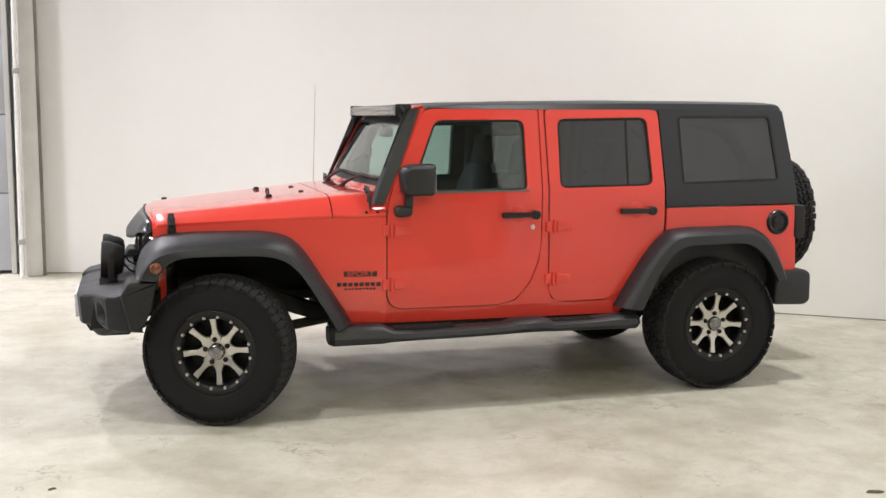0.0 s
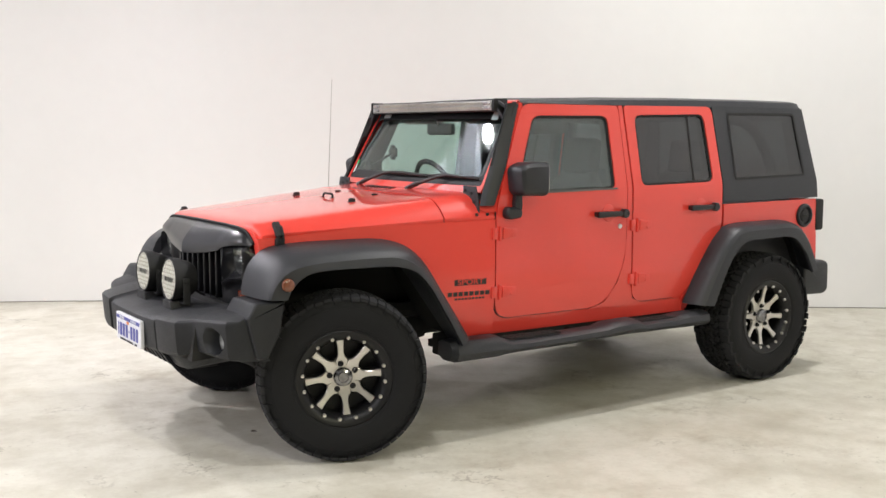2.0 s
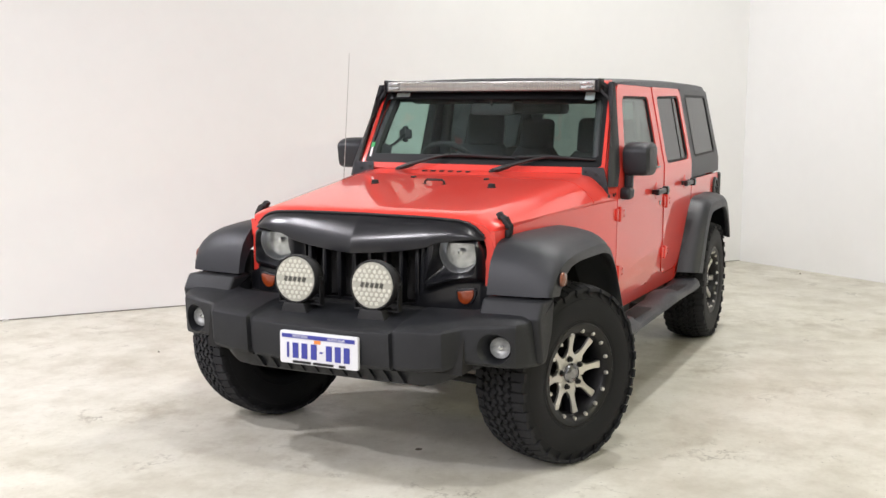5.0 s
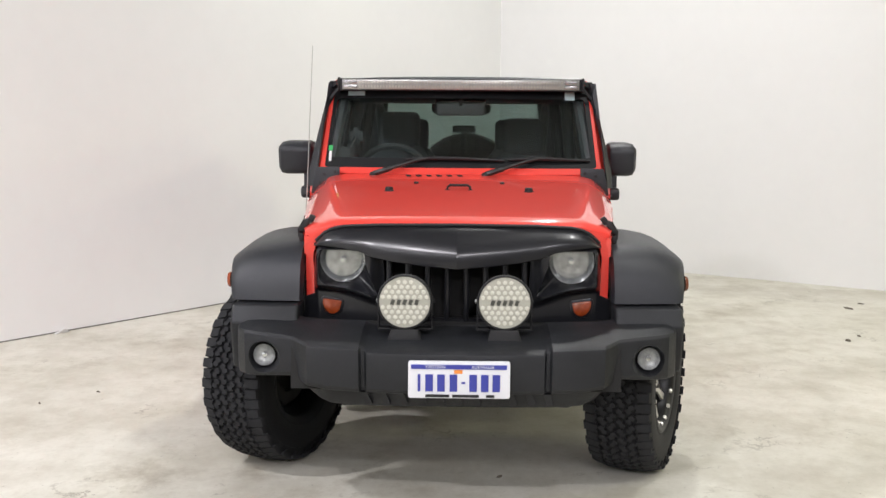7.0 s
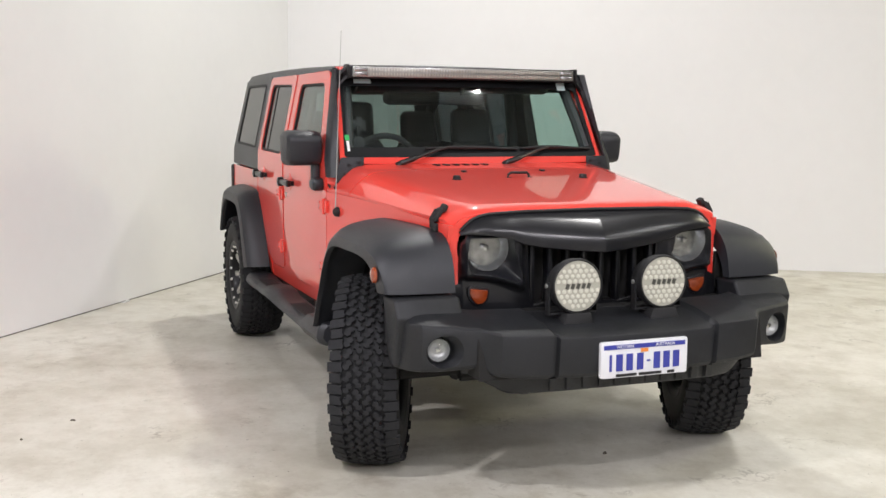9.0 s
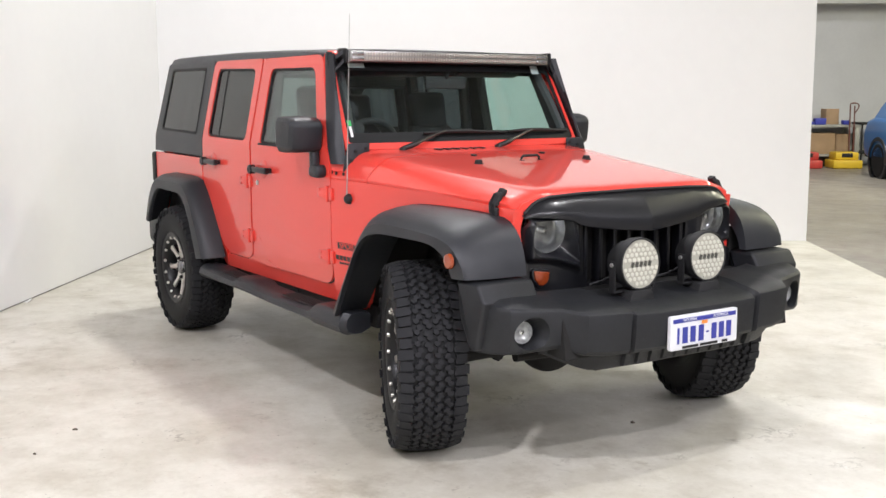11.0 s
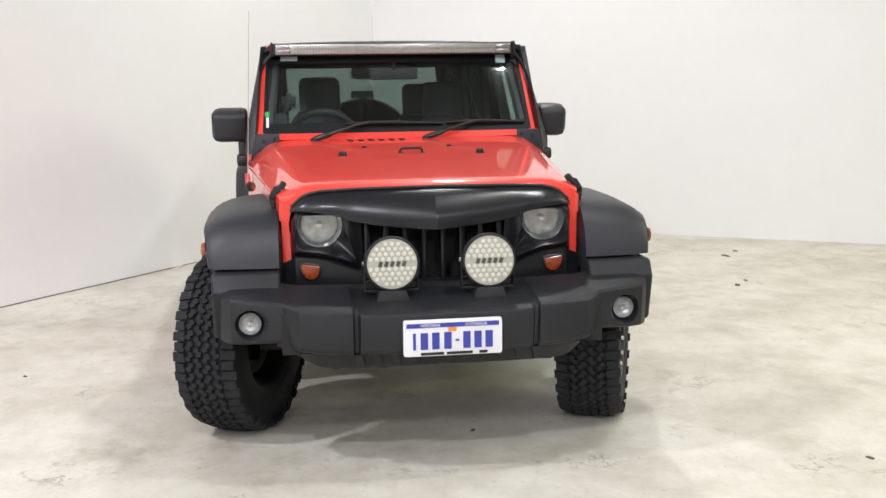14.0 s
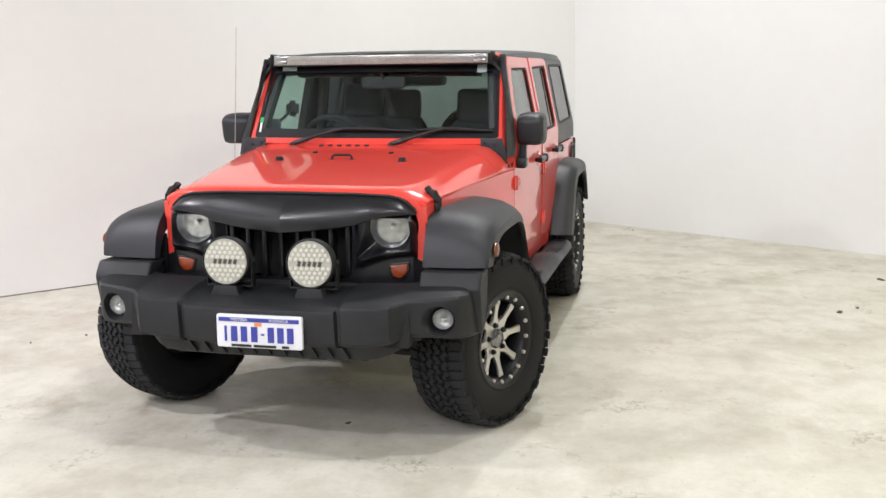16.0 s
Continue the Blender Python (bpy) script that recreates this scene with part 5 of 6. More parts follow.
        for x, z in ((-0.66, 1.11), (-0.60, 1.11)):
            bm = bmesh.new()
            turned(bm, [(0.008, 0.0), (0.008, 0.006), (0.001, 0.007)], 10, Matrix.Translation((x, s * (side_y(x, z) - 0.002), z - 0.02)) @ (Matrix.Rotation(math.pi, 4, "Z") if s < 0 else Matrix()), "y")
            part("screw", bm, MATT, bracket)


def hardtop():
    # roof shell
    bm = bmesh.new()
    rings = []
    for x, drop, inset in ((-0.312, 0.040, 0.0), (-0.305, 0.030, 0.0), (-0.285, 0.024, 0.0), (-0.10, 0.013, 0.0), (0.36, 0.0, 0.0), (0.9, -0.010, 0.0), (1.5, -0.012, 0.0), (1.88, -0.010, 0.0), (1.925, -0.006, 0.002), (1.945, 0.006, 0.008)):
        top = 1.704 - drop
        half = [(0.0, top), (0.25, top - 0.001), (0.45, top - 0.005), (0.56, top - 0.010), (0.62, top - 0.015), (0.650, top - 0.024), (0.664, min(top - 0.044, 1.660)), (0.668, 1.650)]
        under = [(0.63, 1.650), (0.58, 1.672 - drop * 0.3), (0.0, 1.680 - drop * 0.3)]
        loop = half + under
        rings.append([Vector((x, y - inset if y else 0, z)) for y, z in loop] + [Vector((x, -(y - inset), z)) for y, z in reversed(loop[1:-1])])
    loft(bm, rings)
    roof = part("hardtop", bm, HARDTOP, car, "black removable hardtop roof")
    window = fillet([(1.228, 1.622, 0.03), (1.853, 1.626, 0.03), (1.893, 1.236, 0.03), (1.234, 1.221, 0.03)])
    for s in (-1, 1):
        bm = bmesh.new()
        outer = [Vector(p) for p in ((1.108, 1.660), (1.132, 1.094), (2.020, 1.098), (1.945, 1.655))]
        sheet(bm, outer, [window], skin(s, -0.002), (0, -s * 0.03, 0), (), Z_CUTS)
        quarter = part("hardtop_side", bm, HARDTOP, car, "black hardtop rear quarter")
        bm = bmesh.new()
        sheet(bm, window, [grow(window, -0.014)], skin(s, 0.001), (0, -s * 0.02, 0), (), Z_CUTS)
        part("window_seal", bm, MATT, quarter)
        bm = bmesh.new()
        sheet(bm, grow(window, -0.011), [], skin(s, -0.005), (0, -s * 0.004, 0), (), Z_CUTS)
        part("pane", bm, DARK_GLASS, quarter).visible_shadow = False
    # tail: gate, rear glass, lamps
    bm = bmesh.new()
    prism(bm, fillet([(-0.735, 0.52, 0.03), (0.735, 0.52, 0.03), (0.755, 1.085, 0.03), (-0.755, 1.085, 0.03)]), "x", 1.985, 2.020, 0.008)
    part("tailgate", bm, RED, car, "red tailgate")
    bm = bmesh.new()
    window = [(-0.60, 1.16), (0.60, 1.16), (0.54, 1.58), (-0.54, 1.58)]
    sheet(bm, [Vector(p) for p in ((-0.745, 1.095), (0.745, 1.095), (0.665, 1.66), (-0.665, 1.66))], [[Vector(p) for p in window]], lambda y, z: (2.012 - (z - 1.095) * 0.135, y, z), (-0.03, 0, 0))
    back = part("hardtop_back", bm, HARDTOP, car)
    bm = bmesh.new()
    sheet(bm, [Vector(p) for p in window], [], lambda y, z: (2.006 - (z - 1.095) * 0.135, y, z), (-0.004, 0, 0))
    part("pane", bm, REAR_GLASS, back).visible_shadow = False
    for s in (-1, 1):
        bm = bmesh.new()
        box(bm, (2.040, s * 0.715, 0.985), (0.075, 0.12, 0.20), 0.014)
        lamp = part("tail_lamp", bm, MATT, car, "tail lamp in a black guard")
        bm = bmesh.new()
        box(bm, (2.080, s * 0.715, 0.985), (0.012, 0.085, 0.16), 0.004)
        part("lens", bm, REDLENS, lamp)
    bm = bmesh.new()
    box(bm, (2.10, -0.03, 0.97), (0.16, 0.24, 0.24), 0.02)
    tube(bm, [(2.10, -0.02, 1.05), (2.09, -0.015, 1.25), (2.10, -0.012, 1.38)], 0.022, 8)
    carrier = part("spare_carrier", bm, MATT, car)
    bm = bmesh.new()
    box(bm, (2.10, -0.012, 1.388), (0.05, 0.168, 0.054), 0.012)
    part("brake_lamp", bm, MATT, carrier, "high brake lamp in a black case")
    # fuel filler
    bm = bmesh.new()
    y = side_y(1.885, 0.985)
    at = Matrix.Translation((1.885, -y, 0.985)) @ Matrix.Rotation(math.pi, 4, "Z")
    turned(bm, [(0.075, -0.004), (0.075, 0.007), (0.068, 0.016), (0.058, 0.017), (0.054, 0.010), (0.050, 0.003), (0.001, 0.003)], 40, at, "y")
    filler = part("fuel_filler", bm, SATIN, car, "round black fuel filler cap")
    bm = bmesh.new()
    turned(bm, [(0.040, 0.002), (0.038, 0.009), (0.030, 0.012), (0.001, 0.012)], 32, at, "y")
    box(bm, (1.885, -(y + 0.014), 0.985), (0.060, 0.010, 0.016), 0.004)
    part("cap", bm, MATT, filler)


def mirrors():
    for s in (-1, 1):
        bm = bmesh.new()
        rings = []
        far = 0.925 if s > 0 else 0.892
        for y, shrink in ((0.752, 0.022), (0.760, 0.007), (0.780, 0.0), (far - 0.038, 0.0), (far - 0.014, 0.006), (far, 0.024)):
            out = fillet([(-0.478 + shrink, 1.184 + shrink, 0.03), (-0.310 - shrink * 0.5, 1.178 + shrink, 0.018), (-0.304 - shrink * 0.5, 1.352 - shrink, 0.018), (-0.445 + shrink, 1.350 - shrink, 0.030), (-0.494 + shrink, 1.320, 0.030)], 5)
            rings.append([Vector((p.x, s * y, p.y)) for p in out])
        loft(bm, rings)
        mirror = part("door_mirror", bm, PLASTIC, car, "black folding door mirror")
        bm = bmesh.new()
        box(bm, (-0.3085, s * (far + 0.752) / 2, 1.266), (0.003, 0.12, 0.12), 0.001)
        part("mirror_glass", bm, CHROME, mirror)
        bm = bmesh.new()
        prism(bm, fillet([(-0.452, 1.195, 0.005), (-0.412, 1.195, 0.005), (-0.410, 1.115, 0.02), (-0.425, 1.075, 0.02), (-0.460, 1.075, 0.02)]), "y", s * 0.760, s * 0.800, 0.010)
        part("mirror_arm", bm, PLASTIC, mirror)
        bm = bmesh.new()
        prism(bm, fillet([(-0.512, 1.060, 0.04), (-0.415, 1.068, 0.03), (-0.415, 1.118, 0.03), (-0.512, 1.128, 0.045)], 6), "y", s * (side_y(-0.47, 1.09) - 0.005), s * 0.808, 0.014, 3)
        part("mirror_foot", bm, PLASTIC, mirror)


def side_steps():
    for s in (-1, 1):
        bm = bmesh.new()
        rings = []
        for x, top, low, out in ((-0.885, 0.492, 0.400, 0.86), (-0.86, 0.500, 0.392, 0.885), (-0.60, 0.498, 0.395, 0.895), (-0.54, 0.470, 0.400, 0.890), (-0.40, 0.462, 0.402, 0.888), (-0.12, 0.468, 0.404, 0.888), (0.12, 0.472, 0.410, 0.890), (0.18, 0.490, 0.414, 0.895), (0.34, 0.494, 0.416, 0.895), (0.40, 0.472, 0.412, 0.890), (0.62, 0.474, 0.410, 0.890), (0.78, 0.488, 0.408, 0.893), (0.91, 0.488, 0.404, 0.888), (0.935, 0.478, 0.412, 0.862)):
            top, low = top - 0.010, low - 0.012
            rings.append([Vector((x, s * 0.735, low + 0.02)), Vector((x, s * 0.78, low)), Vector((x, s * (out - 0.045), low)), Vector((x, s * (out - 0.014), low + 0.014)), Vector((x, s * out, low + 0.4 * (top - low))), Vector((x, s * (out - 0.008), low + 0.74 * (top - low))), Vector((x, s * (out - 0.030), top - 0.004)), Vector((x, s * (out - 0.060), top)), Vector((x, s * 0.78, top)), Vector((x, s * 0.735, top - 0.01))])
        loft(bm, rings)
        step = part("side_step", bm, PLASTIC, car, "black plastic side step below the doors")
        for x0 in (-0.52, 0.40):
            bm = bmesh.new()
            for k in range(8):
                box(bm, (x0 + 0.16 + 0.0, s * (0.775 + 0.011 * k), 0.4640), (0.34, 0.005, 0.006), 0.0)
            part("tread_strip", bm, MATT, step)
        for x in (-0.80, 0.0, 0.80):
            bm = bmesh.new()
            box(bm, (x, s * 0.66, 0.43), (0.05, 0.22, 0.04), 0.006)
            part("step_bracket", bm, UNDER, step)


def front_fittings():
    # driving lamps on the bumper
    for y in (0.188, -0.178):
        at = Matrix.Translation((-2.030, y, 0.802)) @ Matrix.Rotation(radians(3), 4, "Y")
        bm = bmesh.new()
        turned(bm, [(0.094, -0.013), (0.097, -0.018), (0.101, -0.016), (0.103, 0.0), (0.100, 0.030), (0.092, 0.045), (0.086, 0.075), (0.070, 0.100), (0.03, 0.108), (0.001, 0.108)], 48, at, "x")
        lamp = part("driving_lamp", bm, MATT, car, "round LED driving lamp on the bumper")
        bm = bmesh.new()
        turned(bm, [(0.095, -0.011), (0.093, -0.0145), (0.001, -0.016)], 48, at, "x")
        part("lens", bm, CREAM, lamp, "frosted cream lamp lens")
        bm = bmesh.new()
        for r in range(-4, 5):
            for c in range(-4, 5):
                u, v = (c + 0.5 * (r % 2)) * 0.0230, r * 0.0185
                if u * u + v * v < 0.085 ** 2 and r:
                    turned(bm, [(0.0085, 0.001), (0.0080, -0.0012), (0.0035, -0.0022), (0.0005, -0.0022)], 8, at @ Matrix.Translation((-0.0160, u, v)), "x", False)
        tagged(part("led_grid", bm, LED, lamp), kind="stuff")
        bm = bmesh.new()
        for k in range(5):
            box(bm, at @ Vector((-0.0165, -0.044 + 0.022 * k, 0.0)), (0.003, 0.013, 0.020), 0.0, 2, Matrix.Rotation(radians(18), 3, "X"))
        part("marking", bm, MARKING, lamp, "dark bars of lettering on the lens")
        bm = bmesh.new()
        prism(bm, fillet([(y - 0.065, 0.660, 0.004), (y + 0.065, 0.660, 0.004), (y + 0.050, 0.704, 0.008), (y - 0.050, 0.704, 0.008)]), "x", -2.06, -1.965, 0.004)
        for s in (-1, 1):
            box(bm, (-1.995, y + s * 0.099, 0.755), (0.035, 0.006, 0.12), 0.002)
            box(bm, (-1.995, y + s * 0.075, 0.697), (0.035, 0.055, 0.008), 0.002)
        part("lamp_bracket", bm, MATT, lamp)
        for s in (-1, 1):
            bm = bmesh.new()
            turned(bm, [(0.008, -0.005), (0.008, 0.004), (0.001, 0.005)], 12, Matrix.Translation((-1.995, y + s * 0.104, 0.80)), "y")
            part("bracket_bolt", bm, MATT if s < 0 else SILVERBIT, lamp)
        bm = bmesh.new()
        tube(bm, [(-1.93, y, 0.78), (-1.90, y + 0.03, 0.735), (-1.87, y + 0.05, 0.715), (-1.84, y + 0.08, 0.70)], 0.005, 6)
        part("lamp_cable", bm, MATT, lamp)
    # number plate
    bm = bmesh.new()
    prism(bm, fillet([(-0.195, 0.484, 0.010), (0.167, 0.484, 0.010), (0.167, 0.617, 0.010), (-0.195, 0.617, 0.010)]), "x", -2.192, -2.174, 0.002)
    plate = part("number_plate", bm, PLATE, car, "white number plate with blue characters")
    x = -2.1935

    def bar_plate(name, y0, y1, z0, z1, mat):
        b = bmesh.new()
        box(b, (x, (y0 + y1) / 2, (z0 + z1) / 2), (0.0016, abs(y1 - y0), abs(z1 - z0)))
        part(name, b, mat, plate)

    bar_plate("plate_band", 0.156, -0.183, 0.590, 0.606, BLUE)
    for k, y in enumerate((0.128, 0.092, 0.050, 0.006, -0.064, -0.105, -0.146)):
        w = 0.010 if k == 0 else 0.027
        bar_plate("plate_character", y + w / 2, y - w / 2, 0.509, 0.571, BLUE)
    bar_plate("plate_dash", -0.022, -0.036, 0.537, 0.544, BLUE)
    bar_plate("plate_badge", 0.004, -0.026, 0.574, 0.588, ORANGE)
    for y0, y1 in ((0.105, 0.020), (0.010, -0.085), (-0.110, -0.140)):
        bar_plate("plate_footer", y0, y1, 0.488, 0.498, MATT)
    turn = Matrix.Rotation(radians(90), 4, "X")
    facing = Matrix.Rotation(radians(-90), 4, "Z")
    lettering("WESTERN", 0.016, Matrix.Translation((-2.1950, 0.070, 0.598)) @ facing @ turn, PLATE, plate)
    lettering("AUSTRALIA", 0.016, Matrix.Translation((-2.1950, -0.098, 0.598)) @ facing @ turn, PLATE, plate)
    # tow hooks / recovery points under the bumper
    for s in (-1, 1):
        bm = bmesh.new()
        box(bm, (-1.98, s * 0.40, 0.44), (0.16, 0.05, 0.05), 0.012)
        part("recovery_point", bm, MATT, car)
    # aerial
    bm = bmesh.new()
    foot = Vector((-0.704, side_y(-0.704, 0.98), 0.978))
    turned(bm, [(0.024, -0.002), (0.022, 0.014), (0.012, 0.024), (0.001, 0.026)], 18, Matrix.Translation(foot), "y")
    aerial = part("aerial", bm, MATT, car, "thin black whip aerial")
    bm = bmesh.new()
    tube(bm, [foot + Vector((0, 0.014, 0)), foot + Vector((0.0, 0.012, 0.05)), Vector((-0.695, 0.732, 1.42)), Vector((-0.687, 0.714, 1.812))], [0.005, 0.0026, 0.0019, 0.0014], 6)
    part("whip", bm, BENCHTOP, aerial, "thin dull steel whip")
    # decals, laid on the curved side
    for s in (-1, 1):
        def on_side(x0, x1, z0, z1, shift):
            b = bmesh.new()
            sheet(b, [Vector((x0, z0)), Vector((x1, z0)), Vector((x1, z1)), Vector((x0, z1))], [], skin(s, shift), (0, -s * 0.002, 0))
            return b
        badge = part("badge", on_side(-0.783, -0.602, 0.738, 0.768, 0.0015), DECAL, car, "dark badge on the side panel")
        y = side_y(-0.6925, 0.753)
        slope = math.degrees(math.atan2(side_y(-0.60, 0.753) - side_y(-0.78, 0.753), 0.18))
        word = Matrix.Translation((-0.6925, s * (y + 0.0022), 0.753)) @ (pose(0, 0, 0, 90, 0, -slope) if s < 0 else pose(0, 0, 0, 90, 0, 180 + slope))
        lettering("SPORT", 0.037, word @ Matrix.Diagonal((1.35, 1, 1, 1)), RED, badge)
        for k in range(8):
            part("decal_bar", on_side(-0.820 + 0.0305 * k, -0.796 + 0.0305 * k, 0.684, 0.706, 0.0015), DECAL, badge)
        for k in range(9):
            part("decal_bar", on_side(-0.780 + 0.0195 * k, -0.766 + 0.0195 * k, 0.665, 0.675, 0.0015), DECAL, badge)


def seat(x, y, z, name="seat"):
    at = Matrix.Translation((x, y, z))
    bm = bmesh.new()
    prism(bm, fillet([(-0.26, 0.0, 0.05), (0.22, -0.02, 0.03), (0.24, 0.13, 0.04), (-0.27, 0.16, 0.06)]), "y", -0.25, 0.25, 0.04, 3)
    for v in bm.verts:
        v.co = at @ v.co
    cushion = part(name, bm, FABRIC, car, "dark cloth seat")
    bm = bmesh.new()
    rings = []
    for z, x0, x1, w in ((0.06, 0.13, 0.27, 0.235), (0.20, 0.165, 0.305, 0.245), (0.40, 0.215, 0.355, 0.240), (0.54, 0.255, 0.385, 0.205), (0.62, 0.285, 0.395, 0.160), (0.665, 0.315, 0.390, 0.125)):
        rings.append([Vector((p.x, p.y, z)) for p in fillet([(x0, -w, 0.05), (x0 + 0.02, -w * 0.55, 0.04), (x0 + 0.02, w * 0.55, 0.04), (x0, w, 0.05), (x1, w, 0.05), (x1, -w, 0.05)], 4)])
    loft(bm, rings)
    for v in bm.verts:
        v.co = at @ v.co
    part("backrest", bm, FABRIC, cushion)
    bm = bmesh.new()
    prism(bm, fillet([(0.310, 0.650, 0.04), (0.415, 0.645, 0.04), (0.440, 0.855, 0.06), (0.350, 0.865, 0.05)]), "y", -0.118, 0.118, 0.040, 4)
    for yy in (-0.06, 0.06):
        tube(bm, [(0.36, yy, 0.60), (0.385, yy, 0.72)], 0.007, 6)
    for v in bm.verts:
        v.co = at @ v.co
    part("headrest", bm, FABRIC, cushion)


def cabin():
    seat(0.0, -0.36, 0.61)
    seat(0.0, 0.36, 0.645)
    for y in (-0.34, 0.34):
        seat(0.88, y, 0.60, "rear_seat")
    bm = bmesh.new()
    prism(bm, fillet([(-0.60, 0.72, 0.02), (-0.30, 0.72, 0.05), (-0.27, 0.98, 0.05), (-0.34, 1.17, 0.05), (-0.44, 1.205, 0.03), (-0.60, 1.19, 0.01)]), "y", -0.69, 0.69, 0.01)
    prism(bm, fillet([(-0.46, 1.19, 0.02), (-0.30, 1.15, 0.03), (-0.29, 1.22, 0.04), (-0.40, 1.235, 0.03)]), "y", 0.20, 0.52, 0.03)
    part("dashboard", bm, TRIM, car)
    bm = bmesh.new()
    at = Matrix.Translation((-0.16, 0.36, 1.155)) @ Matrix.Rotation(radians(-25), 4, "Y")
    pts = [at @ Vector((0, 0.185 * math.cos(a), 0.185 * math.sin(a))) for a in [2 * math.pi * k / 32 for k in range(33)]]
    tube(bm, pts, 0.016, 8)
    wheel = part("steering_wheel", bm, TRIM, car, "black steering wheel")
    bm = bmesh.new()
    turned(bm, [(0.001, 0.02), (0.06, 0.015), (0.07, -0.03), (0.03, -0.14), (0.001, -0.14)], 20, at, "x")
    for a in (0, math.pi, -math.pi / 2):
        tube(bm, [at @ Vector((0, 0.04 * math.cos(a), 0.04 * math.sin(a))), at @ Vector((0, 0.18 * math.cos(a), 0.18 * math.sin(a)))], 0.014, 6)
    part("hub", bm, TRIM, wheel)
    # roll cage
    for s in (-1, 1):
        bm = bmesh.new()
        tube(bm, smooth_line([(-0.34, s * 0.60, 1.585), (0.36, s * 0.60, 1.60), (1.1, s * 0.59, 1.60), (1.55, s * 0.58, 1.55), (1.78, s * 0.57, 1.30), (1.85, s * 0.57, 0.95)], 24), 0.034, 10)
        tube(bm, [(0.36, s * 0.60, 1.60), (0.36, s * 0.63, 1.30), (0.36, s * 0.66, 0.60)], 0.034, 10)
        tube(bm, [(1.13, s * 0.59, 1.60), (1.13, s * 0.64, 1.30), (1.13, s * 0.66, 0.60)], 0.034, 10)
        part("roll_bar", bm, TRIM, car, "padded black roll bar")
        bm = bmesh.new()
        tube(bm, [(-0.34, s * 0.60, 1.585), (-0.46, s * 0.625, 1.40), (-0.57, s * 0.65, 1.20)], 0.028, 8)
        part("pillar_trim", bm, TRIM, car)
    for x in (0.36, 1.13):
        bm = bmesh.new()
        tube(bm, [(x, -0.60, 1.60), (x, 0.60, 1.60)], 0.034, 10)
        part("roll_bar", bm, TRIM, car)
    bm = bmesh.new()
    box(bm, (0.36, 0, 1.53), (0.16, 0.34, 0.08), 0.03)
    part("overhead_console", bm, TRIM, car)
    # inner mirror, visors, mount
    bm = bmesh.new()
    box(bm, (-0.375, 0.0, 1.515), (0.035, 0.25, 0.065), 0.015)
    tube(bm, [(-0.375, 0, 1.52), (-0.41, 0, 1.57)], 0.010, 8)
    part("inner_mirror", bm, TRIM, car)
    for y in (-0.33, 0.33):
        bm = bmesh.new()
        box(bm, (-0.315, y, 1.575), (0.12, 0.40, 0.018), 0.007, 2, Matrix.Rotation(radians(25), 3, "Y"))
        part("sun_visor", bm, TRIM, car)
    bm = bmesh.new()
    box(bm, (-0.36, 0.54, 1.375), (0.02, 0.075, 0.055), 0.006)
    box(bm, (-0.362, 0.54, 1.375), (0.022, 0.03, 0.09), 0.006)
    tube(bm, [(-0.36, 0.54, 1.375), (-0.43, 0.56, 1.33), (-0.50, 0.58, 1.30)], 0.008, 6)
    turned(bm, [(0.035, 0), (0.03, 0.012), (0.001, 0.014)], 18, Matrix.Translation((-0.512, 0.585, 1.29)), "x")
    part("phone_mount", bm, TRIM, car, "black phone mount stuck to the glass")
    # floor and inner walls
    bm = bmesh.new()
    box(bm, (0.60, 0, 0.56), (2.80, 1.42, 0.06), 0.01)
    part("cabin_floor", bm, UNDER, car)
    bm = bmesh.new()
    box(bm, (-0.70, 0, 0.80), (0.16, 1.24, 0.56), 0.01)
    part("bulkhead", bm, UNDER, car)
    for s in (-1, 1):
        bm = bmesh.new()
        box(bm, (0.30, s * 0.700, 0.88), (1.64, 0.03, 0.58), 0.01)
        part("door_trim", bm, TRIM, car)
        bm = bmesh.new()
        box(bm, (1.56, s * 0.62, 0.83), (0.84, 0.16, 0.50), 0.03)
        part("rear_trim", bm, TRIM, car)


